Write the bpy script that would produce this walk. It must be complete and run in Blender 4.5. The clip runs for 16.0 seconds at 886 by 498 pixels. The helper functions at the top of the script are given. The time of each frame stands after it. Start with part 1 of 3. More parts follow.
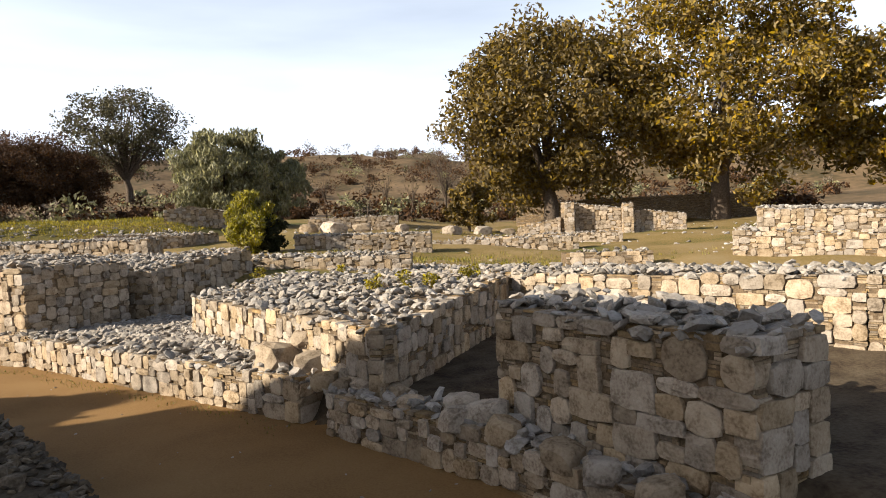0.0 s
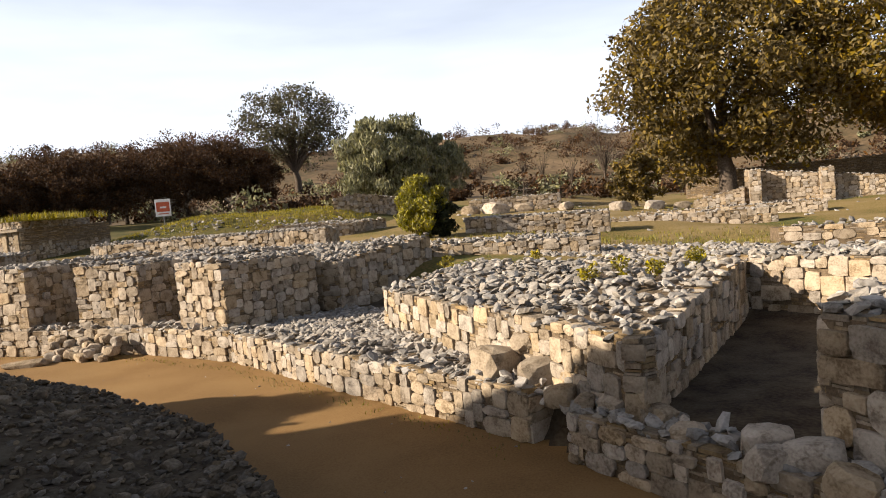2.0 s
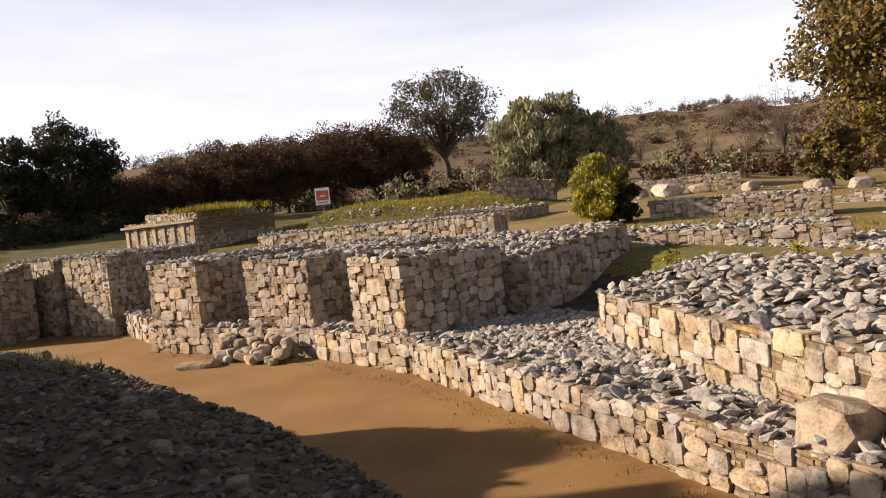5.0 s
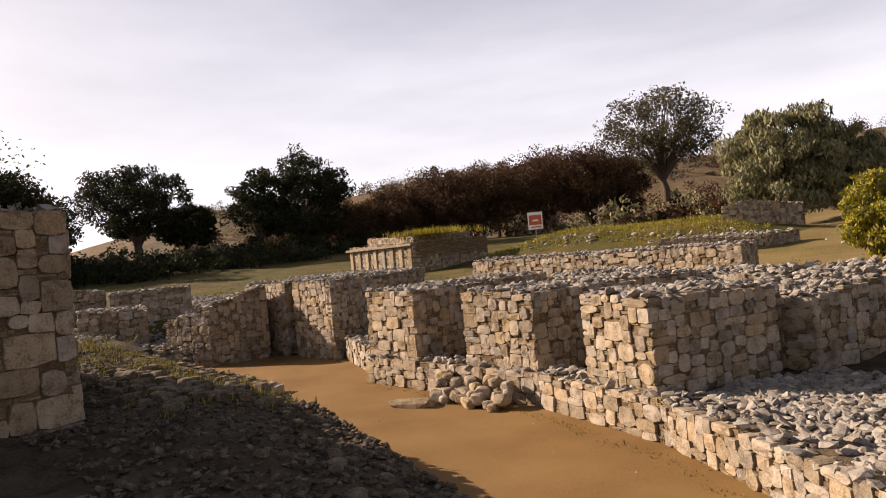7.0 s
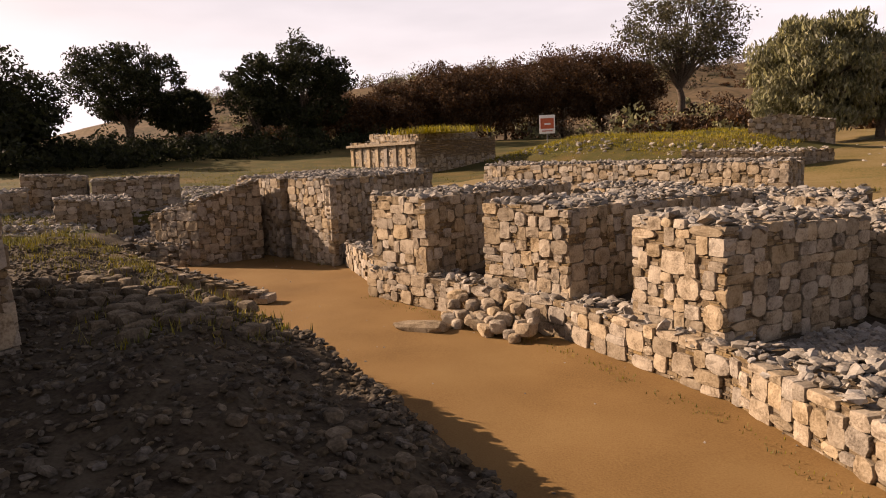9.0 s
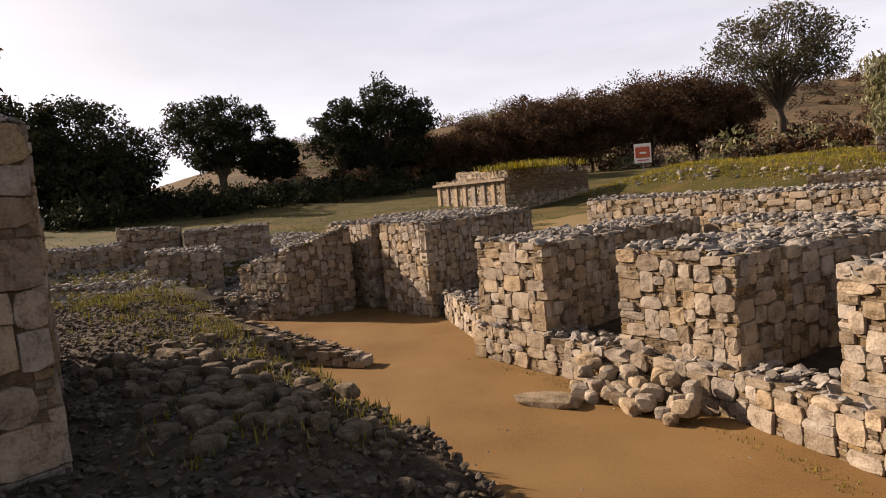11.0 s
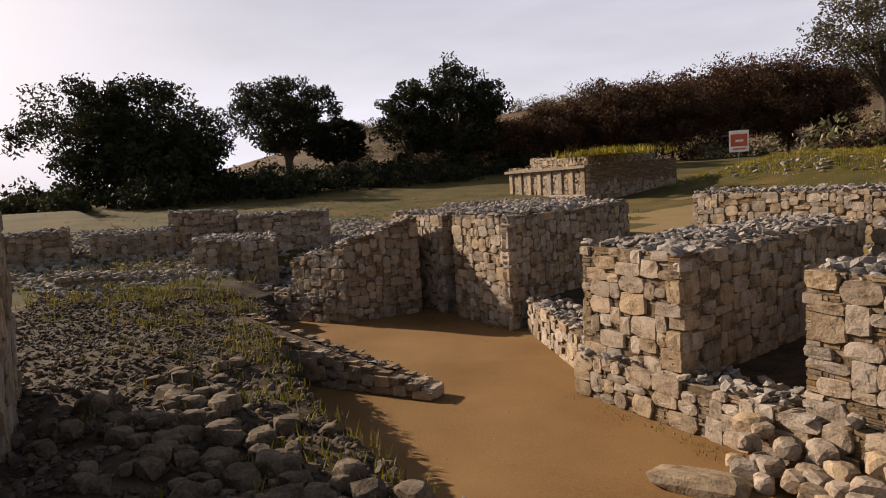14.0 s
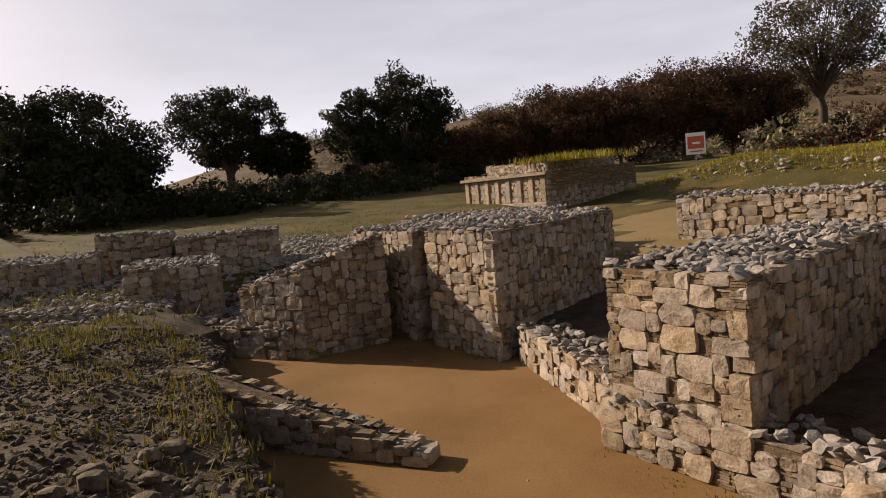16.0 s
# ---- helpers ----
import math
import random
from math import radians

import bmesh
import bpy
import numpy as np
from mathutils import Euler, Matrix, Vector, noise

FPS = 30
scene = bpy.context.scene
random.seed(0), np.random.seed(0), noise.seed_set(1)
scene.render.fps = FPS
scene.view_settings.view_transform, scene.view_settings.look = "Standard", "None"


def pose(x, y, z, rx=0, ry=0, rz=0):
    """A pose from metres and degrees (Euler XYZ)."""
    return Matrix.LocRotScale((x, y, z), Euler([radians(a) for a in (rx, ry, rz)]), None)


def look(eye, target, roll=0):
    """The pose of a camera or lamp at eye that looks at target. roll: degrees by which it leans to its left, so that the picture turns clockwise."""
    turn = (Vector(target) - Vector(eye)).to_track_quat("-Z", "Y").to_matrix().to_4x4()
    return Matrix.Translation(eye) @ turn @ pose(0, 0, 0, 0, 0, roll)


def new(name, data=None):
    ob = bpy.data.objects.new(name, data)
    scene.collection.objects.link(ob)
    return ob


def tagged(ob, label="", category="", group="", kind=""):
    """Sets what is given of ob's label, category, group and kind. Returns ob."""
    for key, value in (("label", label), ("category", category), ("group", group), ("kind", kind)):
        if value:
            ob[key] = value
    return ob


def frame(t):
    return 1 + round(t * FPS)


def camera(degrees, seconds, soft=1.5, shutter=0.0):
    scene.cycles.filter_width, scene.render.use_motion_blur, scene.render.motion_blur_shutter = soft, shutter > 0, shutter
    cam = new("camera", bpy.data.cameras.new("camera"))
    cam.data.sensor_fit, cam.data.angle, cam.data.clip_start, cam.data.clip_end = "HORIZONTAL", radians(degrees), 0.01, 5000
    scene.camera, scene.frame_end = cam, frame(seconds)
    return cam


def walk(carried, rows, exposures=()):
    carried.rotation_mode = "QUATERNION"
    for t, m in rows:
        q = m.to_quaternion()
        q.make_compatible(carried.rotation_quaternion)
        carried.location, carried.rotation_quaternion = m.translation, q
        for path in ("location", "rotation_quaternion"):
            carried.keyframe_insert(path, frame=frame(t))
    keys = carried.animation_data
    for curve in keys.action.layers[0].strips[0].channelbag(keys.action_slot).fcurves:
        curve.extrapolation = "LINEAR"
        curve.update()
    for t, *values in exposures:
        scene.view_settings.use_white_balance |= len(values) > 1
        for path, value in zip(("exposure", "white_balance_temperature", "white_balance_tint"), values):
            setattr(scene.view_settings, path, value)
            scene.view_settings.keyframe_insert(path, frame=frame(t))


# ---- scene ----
cam = camera(67.1, 16.0, soft=1.0)
METRES, EYE, TILT, LEAN, TURN = 12.0, 2.0, 0.0, 0.0, 0.0
ROWS = [
    (0.0, 0.0, 0.0, 0.0, -0.1, -2.12, 2.6),
    (0.5, -0.0206, 0.0181, 0.0036, 1.44, -3.24, 3.42),
    (1.0, -0.0353, 0.0443, 0.0054, 7.54, -2.59, 3.83),
    (1.5, -0.051, 0.0654, 0.0071, 11.37, -2.04, 3.17),
    (2.0, -0.0716, 0.0886, 0.0082, 12.74, -3.08, 5.02),
    (2.5, -0.088, 0.1119, 0.0088, 19.69, -2.47, 7.73),
    (3.0, -0.1074, 0.1421, 0.0095, 18.33, -4.71, 4.52),
    (5.5, -0.2111, 0.2454, 0.0177, 28.87, -3.0, 5.18),
    (6.0, -0.2312, 0.2691, 0.0199, 33.35, -4.16, 3.52),
    (6.5, -0.2555, 0.2852, 0.023, 35.23, -3.34, 3.79),
    (7.0, -0.2795, 0.307, 0.0256, 42.72, 0.6, 5.19),
    (7.5, -0.301, 0.3262, 0.0267, 43.77, -1.53, 4.02),
    (8.0, -0.3314, 0.3433, 0.0281, 42.62, -0.96, 3.14),
    (8.5, -0.3555, 0.3635, 0.027, 43.88, -5.96, 3.09),
    (9.0, -0.3843, 0.3837, 0.03, 42.7, -7.92, 2.25),
    (9.5, -0.4132, 0.3932, 0.0316, 42.82, -8.22, 2.68),
    (10.0, -0.4408, 0.4098, 0.0343, 47.69, -4.59, 4.6),
    (12.5, -0.5727, 0.4891, 0.0397, 51.81, -4.8, 4.89),
    (13.0, -0.5986, 0.5082, 0.0402, 55.67, -3.87, 4.5),
    (13.5, -0.6224, 0.5263, 0.0412, 57.14, -5.52, 3.14),
    (14.0, -0.6539, 0.5376, 0.0425, 55.12, -5.24, 3.36),
    (14.5, -0.6824, 0.5516, 0.043, 56.59, -4.02, 4.73),
    (15.0, -0.714, 0.5666, 0.0442, 55.53, -6.44, 2.27),
    (15.5, -0.7478, 0.5721, 0.0463, 49.93, -6.62, 2.46),
    (16.0, -0.7811, 0.5849, 0.0476, 50.45, -4.72, 4.99),
]
walk(cam, [(t, pose(0, 0, EYE, TILT, LEAN, TURN) @ pose(METRES * x, METRES * y, METRES * z, 90 + pitch, roll, yaw)) for t, x, y, z, yaw, pitch, roll in ROWS],
     exposures=[(0, 1.27, 6050, 9), (3, 1.15, 6250, 13), (5.5, 1.05, 6500, 19), (7, 0.92, 6800, 20), (9, 0.85, 7400, 25), (10, 0.85, 7000, 21), (13, 0.58, 6550, 19), (16, 0.5, 6600, 19)])

# ---- world, sun ----
SUN_TO = Vector((-0.90, -0.37, 0.45)).normalized()
world = bpy.data.worlds.new("world")
scene.world = world
world.use_nodes = True
wn = world.node_tree
sky = wn.nodes.new("ShaderNodeTexSky")
sky.sky_type = "NISHITA"
sky.sun_disc = False
sky.sun_elevation = math.asin(SUN_TO.z)
sky.sun_rotation = math.atan2(SUN_TO.x, SUN_TO.y)
sky.air_density, sky.dust_density, sky.ozone_density = 1.0, 4.0, 1.0
# thin high cloud over the blue
wco = wn.nodes.new("ShaderNodeTexCoord")
wmap = wn.nodes.new("ShaderNodeMapping")
wmap.inputs["Scale"].default_value = (1.0, 1.6, 6.0)
wnoise = wn.nodes.new("ShaderNodeTexNoise")
wnoise.inputs["Scale"].default_value, wnoise.inputs["Detail"].default_value = 1.6, 5
wrange = wn.nodes.new("ShaderNodeMapRange")
wrange.inputs[1].default_value, wrange.inputs[2].default_value = 0.3, 0.7
wrange.inputs[3].default_value, wrange.inputs[4].default_value = 0.55, 0.85
wmix = wn.nodes.new("ShaderNodeMixRGB")
wmix.inputs[2].default_value = (14.0, 14.4, 15.4, 1)
wsep = wn.nodes.new("ShaderNodeSeparateXYZ")
whaze = wn.nodes.new("ShaderNodeMapRange")
whaze.inputs[1].default_value, whaze.inputs[2].default_value = 0.08, 0.60
whaze.inputs[3].default_value, whaze.inputs[4].default_value = 1.2, 0.04
wmul = wn.nodes.new("ShaderNodeMath")
wmul.operation = "MULTIPLY"
wmul.use_clamp = True
wn.links.new(wco.outputs["Generated"], wsep.inputs[0])
wn.links.new(wsep.outputs["Z"], whaze.inputs[0])
wn.links.new(wrange.outputs[0], wmul.inputs[0])
wn.links.new(whaze.outputs[0], wmul.inputs[1])
wn.links.new(wco.outputs["Generated"], wmap.inputs[0])
wn.links.new(wmap.outputs[0], wnoise.inputs["Vector"])
wn.links.new(wnoise.outputs[0], wrange.inputs[0])
wn.links.new(wmul.outputs[0], wmix.inputs[0])
wn.links.new(sky.outputs[0], wmix.inputs[1])
wn.links.new(wmix.outputs[0], wn.nodes["Background"].inputs[0])
wn.nodes["Background"].inputs[1].default_value = 0.046
sun = new("sun", bpy.data.lights.new("sun", "SUN"))
sun.data.energy = 5.0
sun.data.angle = radians(0.5)
sun.data.color = (1.0, 0.86, 0.67)
sun.matrix_world = look(SUN_TO * 50, (0, 0, 0))


# ---- materials ----
def material(name, colours, scale=6.0, rough=0.9, bump=0.4, vary="object", spread=0.25, fine=40.0, spots=None):
    """Two noise scales between the colours, a brightness of its own for each piece, and fine relief."""
    m = bpy.data.materials.new(name)
    m.use_nodes = True
    n, k = m.node_tree.nodes, m.node_tree.links
    b = n["Principled BSDF"]
    b.inputs["Roughness"].default_value = rough
    b.inputs["Specular IOR Level"].default_value = 0.15
    co = n.new("ShaderNodeNewGeometry")
    n1 = n.new("ShaderNodeTexNoise")
    n1.inputs["Scale"].default_value, n1.inputs["Detail"].default_value = scale, 6
    n2 = n.new("ShaderNodeTexNoise")
    n2.inputs["Scale"].default_value, n2.inputs["Detail"].default_value = fine, 4
    k.new(co.outputs["Position"], n1.inputs["Vector"])
    k.new(co.outputs["Position"], n2.inputs["Vector"])
    mixn = n.new("ShaderNodeMath")
    mixn.operation = "MULTIPLY_ADD"
    mixn.inputs[1].default_value = 0.4
    k.new(n2.outputs[0], mixn.inputs[0])
    sc = n.new("ShaderNodeMath")
    sc.operation = "MULTIPLY_ADD"
    sc.inputs[1].default_value, sc.inputs[2].default_value = 0.6, 0.0
    k.new(n1.outputs[0], sc.inputs[0])
    k.new(sc.outputs[0], mixn.inputs[2])
    ramp = n.new("ShaderNodeValToRGB")
    els = ramp.color_ramp.elements
    els[0].position, els[-1].position = 0.36, 0.64
    while len(els) < len(colours):
        els.new(0.5)
    for i, c in enumerate(colours):
        els[i].position = 0.36 + 0.28 * i / (len(colours) - 1)
        els[i].color = (*c, 1)
    k.new(mixn.outputs[0], ramp.inputs[0])
    out = ramp.outputs[0]
    if vary:
        if vary == "object":
            src = n.new("ShaderNodeObjectInfo").outputs["Random"]
        else:
            src = co.outputs["Random Per Island"]
        hs = n.new("ShaderNodeHueSaturation")
        mr = n.new("ShaderNodeMapRange")
        mr.inputs[3].default_value, mr.inputs[4].default_value = 1 - spread, 1 + spread
        k.new(src, mr.inputs[0])
        k.new(mr.outputs[0], hs.inputs["Value"])
        wn1 = n.new("ShaderNodeTexWhiteNoise")
        wn1.noise_dimensions = "1D"
        k.new(src, wn1.inputs["W"])
        mr2 = n.new("ShaderNodeMapRange")
        mr2.inputs[3].default_value, mr2.inputs[4].default_value = 0.7, 1.25
        k.new(wn1.outputs[0], mr2.inputs[0])
        k.new(mr2.outputs[0], hs.inputs["Saturation"])
        k.new(out, hs.inputs["Color"])
        out = hs.outputs[0]
    k.new(out, b.inputs["Base Color"])
    if bump:
        bp = n.new("ShaderNodeBump")
        bp.inputs["Strength"].default_value, bp.inputs["Distance"].default_value = bump, 0.03
        k.new(mixn.outputs[0], bp.inputs["Height"])
        k.new(bp.outputs[0], b.inputs["Normal"])
    return m


def leaf_material(name, c1, c2):
    m = material(name, [c1, c2], 1.2, 0.75, 0, "island", 0.45, 9.0)
    n, k = m.node_tree.nodes, m.node_tree.links
    b = n["Principled BSDF"]
    tr = n.new("ShaderNodeBsdfTranslucent")
    mx = n.new("ShaderNodeMixShader")
    mx.inputs[0].default_value = 0.22
    k.new(b.inputs["Base Color"].links[0].from_socket, tr.inputs[0])
    k.new(b.outputs[0], mx.inputs[1])
    k.new(tr.outputs[0], mx.inputs[2])
    k.new(mx.outputs[0], n["Material Output"].inputs[0])
    return m


M_STONE = material("stone", [(0.141, 0.104, 0.067), (0.283, 0.224, 0.159), (0.353, 0.288, 0.211)], 7, 0.92, 0.7, "object", 0.28, 45)
M_CHIP = material("chip", [(0.109, 0.076, 0.045), (0.262, 0.195, 0.118)], 9, 0.92, 0.5, "island", 0.32, 50)
M_RUBBLE = material("rubble", [(0.150, 0.128, 0.103), (0.257, 0.228, 0.194), (0.313, 0.284, 0.250)], 7, 0.95, 0.6, "island", 0.32, 45)
M_CORE = material("core", [(0.07, 0.050, 0.031), (0.17, 0.122, 0.075)], 10, 1.0, 0.8, "", 0, 60)
# bank stone: browner than the walls, and darkened to hold the bank's shade
M_BANK_STONE_SHADED = material("bank_stone_shaded", [(0.048, 0.037, 0.026), (0.096, 0.075, 0.052), (0.155, 0.124, 0.09)], 7, 0.95, 0.6, "island", 0.35, 45)
M_DIRT = material("dirt", [(0.144, 0.080, 0.027), (0.196, 0.112, 0.041), (0.225, 0.136, 0.053)], 0.7, 0.95, 0.25, "", 0, 55)
# earth of bank and cell floors, its colour lowered to hold the bank's shade
M_BANK_SHADED = material("bank", [(0.032, 0.022, 0.014), (0.067, 0.049, 0.030), (0.095, 0.075, 0.050)], 3.5, 1.0, 1.0, "", 0, 30)
M_GRASS = material("grass_ground", [(0.058, 0.069, 0.013), (0.155, 0.110, 0.034), (0.207, 0.144, 0.058), (0.219, 0.162, 0.081)], 0.30, 1.0, 0.6, "", 0, 14)
M_LAWN = material("lawn", [(0.038, 0.040, 0.008), (0.072, 0.061, 0.015), (0.128, 0.083, 0.027)], 0.5, 1.0, 0.6, "", 0, 14)
M_HILL = material("hill", [(0.051, 0.041, 0.020), (0.116, 0.078, 0.041), (0.170, 0.116, 0.065)], 0.07, 1.0, 0.3, "", 0, 0.9)
M_BARK = material("bark", [(0.045, 0.032, 0.022), (0.13, 0.10, 0.075)], 8, 0.95, 0.8, "", 0, 40)
M_TWIG = material("twig", [(0.10, 0.075, 0.05), (0.20, 0.16, 0.12)], 8, 0.95, 0.3, "", 0, 40)
M_LEAF_OLIVE = leaf_material("leaf_olive", (0.085, 0.062, 0.018), (0.165, 0.112, 0.03))
M_LEAF_GOLD = leaf_material("leaf_gold", (0.10, 0.078, 0.017), (0.25, 0.16, 0.03))
# near-black leaves: the backlit darkness of the western trees is in the colour
M_LEAF_SHADED = leaf_material("leaf_shaded", (0.015, 0.019, 0.007), (0.037, 0.038, 0.015))
M_LEAF_PEPPER = leaf_material("leaf_pepper", (0.13, 0.13, 0.07), (0.25, 0.23, 0.12))
M_LEAF_BROWN = leaf_material("leaf_brown", (0.047, 0.025, 0.012), (0.098, 0.053, 0.025))
M_LEAF_YELLOW = leaf_material("leaf_yellow", (0.16, 0.14, 0.012), (0.32, 0.25, 0.02))
M_LEAF_WEED = leaf_material("leaf_weed", (0.10, 0.105, 0.02), (0.24, 0.19, 0.045))
M_LEAF_BUSH = leaf_material("leaf_bush", (0.15, 0.14, 0.02), (0.34, 0.29, 0.035))
M_LEAF_BARE = leaf_material("leaf_bare", (0.055, 0.05, 0.025), (0.11, 0.095, 0.05))
M_WHITE = material("sign_white", [(0.66, 0.62, 0.56), (0.76, 0.73, 0.68)], 6, 0.6, 0.05, "", 0)
M_RED = material("sign_red", [(0.42, 0.09, 0.04), (0.52, 0.13, 0.06)], 8, 0.6, 0.05, "", 0)
M_METAL = material("post_metal", [(0.16, 0.15, 0.14), (0.28, 0.26, 0.24)], 12, 0.6, 0.1, "", 0)


# ---- small builders ----
def mesh_from(name, verts, faces, mat, smooth=False):
    me = bpy.data.meshes.new(name)
    me.from_pydata([tuple(v) for v in verts], [], [tuple(f) for f in faces])
    if smooth:
        me.polygons.foreach_set("use_smooth", [True] * len(me.polygons))
    if mat:
        me.materials.append(mat)
    me.update()
    return me


def child(name, me, parent, label="", kind=""):
    ob = new(name, me)
    ob.parent = parent
    return tagged(ob, label, "", "", kind)


def thing(name, label, category, group="", kind="", at=(0, 0, 0)):
    ob = new(name)
    ob.empty_display_size = 0.2
    ob.location = at
    return tagged(ob, label, category, group, kind)


rng = np.random.default_rng(7)


def ico():
    bm = bmesh.new()
    bmesh.ops.create_icosphere(bm, subdivisions=1, radius=1)
    v = np.array([x.co[:] for x in bm.verts])
    f = np.array([[x.index for x in y.verts] for y in bm.faces])
    bm.free()
    return v, f


ICO_V, ICO_F = ico()
ROCKS = []
for i in range(12):
    j = ICO_V * (1 + rng.uniform(-0.28, 0.28, (12, 1))) + rng.uniform(-0.12, 0.12, (12, 3))
    ROCKS.append(np.clip(j, -0.82, 0.82))


def scatter_mesh(name, places, sizes, mat, tilt=0.35):
    """Many angular stones in one mesh. sizes: n x 3."""
    n = len(places)
    if n == 0:
        return None
    kind = rng.integers(0, len(ROCKS), n)
    base = np.array(ROCKS)[kind] * sizes[:, None, :]
    a = rng.uniform(0, 6.283, n)
    bx, by = rng.normal(0, tilt, n), rng.normal(0, tilt, n)
    ca, sa, cx, sx, cy, sy = np.cos(a), np.sin(a), np.cos(bx), np.sin(bx), np.cos(by), np.sin(by)
    x, y, z = base[..., 0], base[..., 1], base[..., 2]
    x, y = x * ca[:, None] - y * sa[:, None], x * sa[:, None] + y * ca[:, None]
    y, z = y * cx[:, None] - z * sx[:, None], y * sx[:, None] + z * cx[:, None]
    x, z = x * cy[:, None] + z * sy[:, None], -x * sy[:, None] + z * cy[:, None]
    v = np.stack([x, y, z], -1) + places[:, None, :]
    f = ICO_F[None] + (np.arange(n) * 12)[:, None, None]
    return mesh_from(name, v.reshape(-1, 3).tolist(), f.reshape(-1, 3).tolist(), mat)


def face_stone(i):
    """A dressed rubble stone, one metre wide, deep and high; its flat, chipped face looks to -y."""
    n = 12
    v, f = [], []
    power = rng.uniform(5.0, 16.0) if i % 4 else rng.uniform(2.8, 3.8)
    ang = np.linspace(0, 2 * np.pi, n, endpoint=False) + rng.uniform(-0.14, 0.14, n) + 0.26
    r = 1 / (np.abs(np.cos(ang)) ** power + np.abs(np.sin(ang)) ** power) ** (1 / power) * 0.5 * rng.uniform(0.93, 1.03, n)
    slant = rng.uniform(-0.05, 0.05, 2)
    for depth, s in ((0.5, 1.0), (-0.44, 1.0), (-0.49, 0.965)):
        for k in range(n):
            px, pz = r[k] * np.cos(ang[k]) * s, r[k] * np.sin(ang[k]) * s
            v.append((px, depth + (rng.uniform(-0.02, 0.02) + px * slant[0] + pz * slant[1] if depth < 0 else 0), pz))
    for ring in (0, n):
        for k in range(n):
            q = (k + 1) % n
            f.append((ring + k, ring + q, ring + n + q, ring + n + k))
    c = len(v)
    for k in range(0, n, 2):
        p = np.array(v[2 * n + k]) * np.array((0.5, 1, 0.5))
        v.append((p[0], -0.5 + rng.uniform(-0.05, 0.03), p[2]))
    for k in range(n):
        a, b = c + k // 2, c + ((k + 1) // 2) % (n // 2)
        f.append((2 * n + k, 2 * n + (k + 1) % n, b, a) if a != b else (2 * n + k, 2 * n + (k + 1) % n, a))
    f.append(tuple(c + k for k in range(n // 2)))
    return mesh_from("stone", v, f, M_STONE)


FACE_STONES = [face_stone(i) for i in range(24)]


def lay_face(parent, a, b, z0, za, zb, size, chips, budget):
    """Courses of large stones with stacks of thin chips between, on the face from a to b (seen from outside, left to right)."""
    a, b = Vector((*a, 0)), Vector((*b, 0))
    length = (b - a).length
    u = (b - a) / length
    inward = Vector((-u.y, u.x, 0))
    made = 0

    def chip(x, z, w, h):
        d = rng.uniform(-0.012, 0.012)
        q = []
        for sx, sy, sz in ((-.5, 0, -.5), (.5, 0, -.5), (.5, 0, .5), (-.5, 0, .5), (-.5, 1, -.5), (.5, 1, -.5), (.5, 1, .5), (-.5, 1, .5)):
            p = a + u * (x + sx * w * rng.uniform(0.85, 1)) + inward * (sy * 0.12 - d + 0.012)
            q.append((p.x, p.y, z + sz * h * rng.uniform(0.62, 0.9)))
        chips.append(q)

    cell = 0.047 * size
    nc, nr = max(2, round(length / cell)), max(2, round((max(za, zb) - z0) / cell))
    cw, ch = length / nc, (max(za, zb) - z0) / nr
    used = np.zeros((nr, nc), bool)
    for i in range(nc):
        top = za + (zb - za) * (i + 0.5) / nc - z0
        used[int(round(top / ch)):, i] = True
    order = [(j, i) for j in range(nr) for i in range(nc)]
    for j, i in order:
        if used[j, i]:
            continue
        free = 1
        while i + free < nc and not used[j, i + free] and free < 9:
            free += 1
        big = rng.random() < 0.5
        if big and free >= 3:
            w = int(min(free, rng.integers(3, 9)))
            h = int(rng.integers(2, 6))
            if w == 3:
                h = min(h, 4)
            if i + w == nc - 1 and not used[j, nc - 1]:
                w += 1
        else:
            w, h = int(min(free, rng.integers(1, 4))), 1
        h = min(h, nr - j)
        while h > 1 and used[j:j + h, i:i + w].any():
            h -= 1
        used[j:j + h, i:i + w] = True
        x, z, sw, sh = i * cw, j * ch, w * cw, h * ch
        if h >= 2 and w >= 2 and budget[0] > 0:
            budget[0] -= 1
            ob = new("stone", FACE_STONES[int(rng.integers(0, 24))])
            dep = 0.17
            out = rng.uniform(-0.012, 0.008)
            c = a + u * (x + sw / 2) + inward * (dep / 2 - 0.02 - out) + Vector((0, 0, z0 + z + sh / 2))
            tw = rng.normal(0, 0.025)
            uu = u * math.cos(tw) + Vector((0, 0, math.sin(tw)))
            zz = -u * math.sin(tw) + Vector((0, 0, math.cos(tw)))
            m = Matrix((uu * (sw + 0.004), inward * dep, zz * (sh + 0.004))).transposed().to_4x4()
            m.translation = c
            ob.matrix_world = m
        elif h >= 2:
            for q in range(h):
                chip(x + sw / 2, z0 + z + (q + 0.5) * ch, sw, ch)
        else:
            for q in range(2 if rng.random() < 0.45 else 1):
                nn = 2 if rng.random() < 0.45 else 1
                for g in range(nn):
                    chip(x + sw / 2, z0 + z + (g + 0.5) * ch / nn, sw, ch / nn)
                break


BOX_F = np.array([(0, 1, 2, 3), (1, 5, 6, 2), (4, 0, 3, 7), (3, 2, 6, 7), (4, 5, 1, 0)])


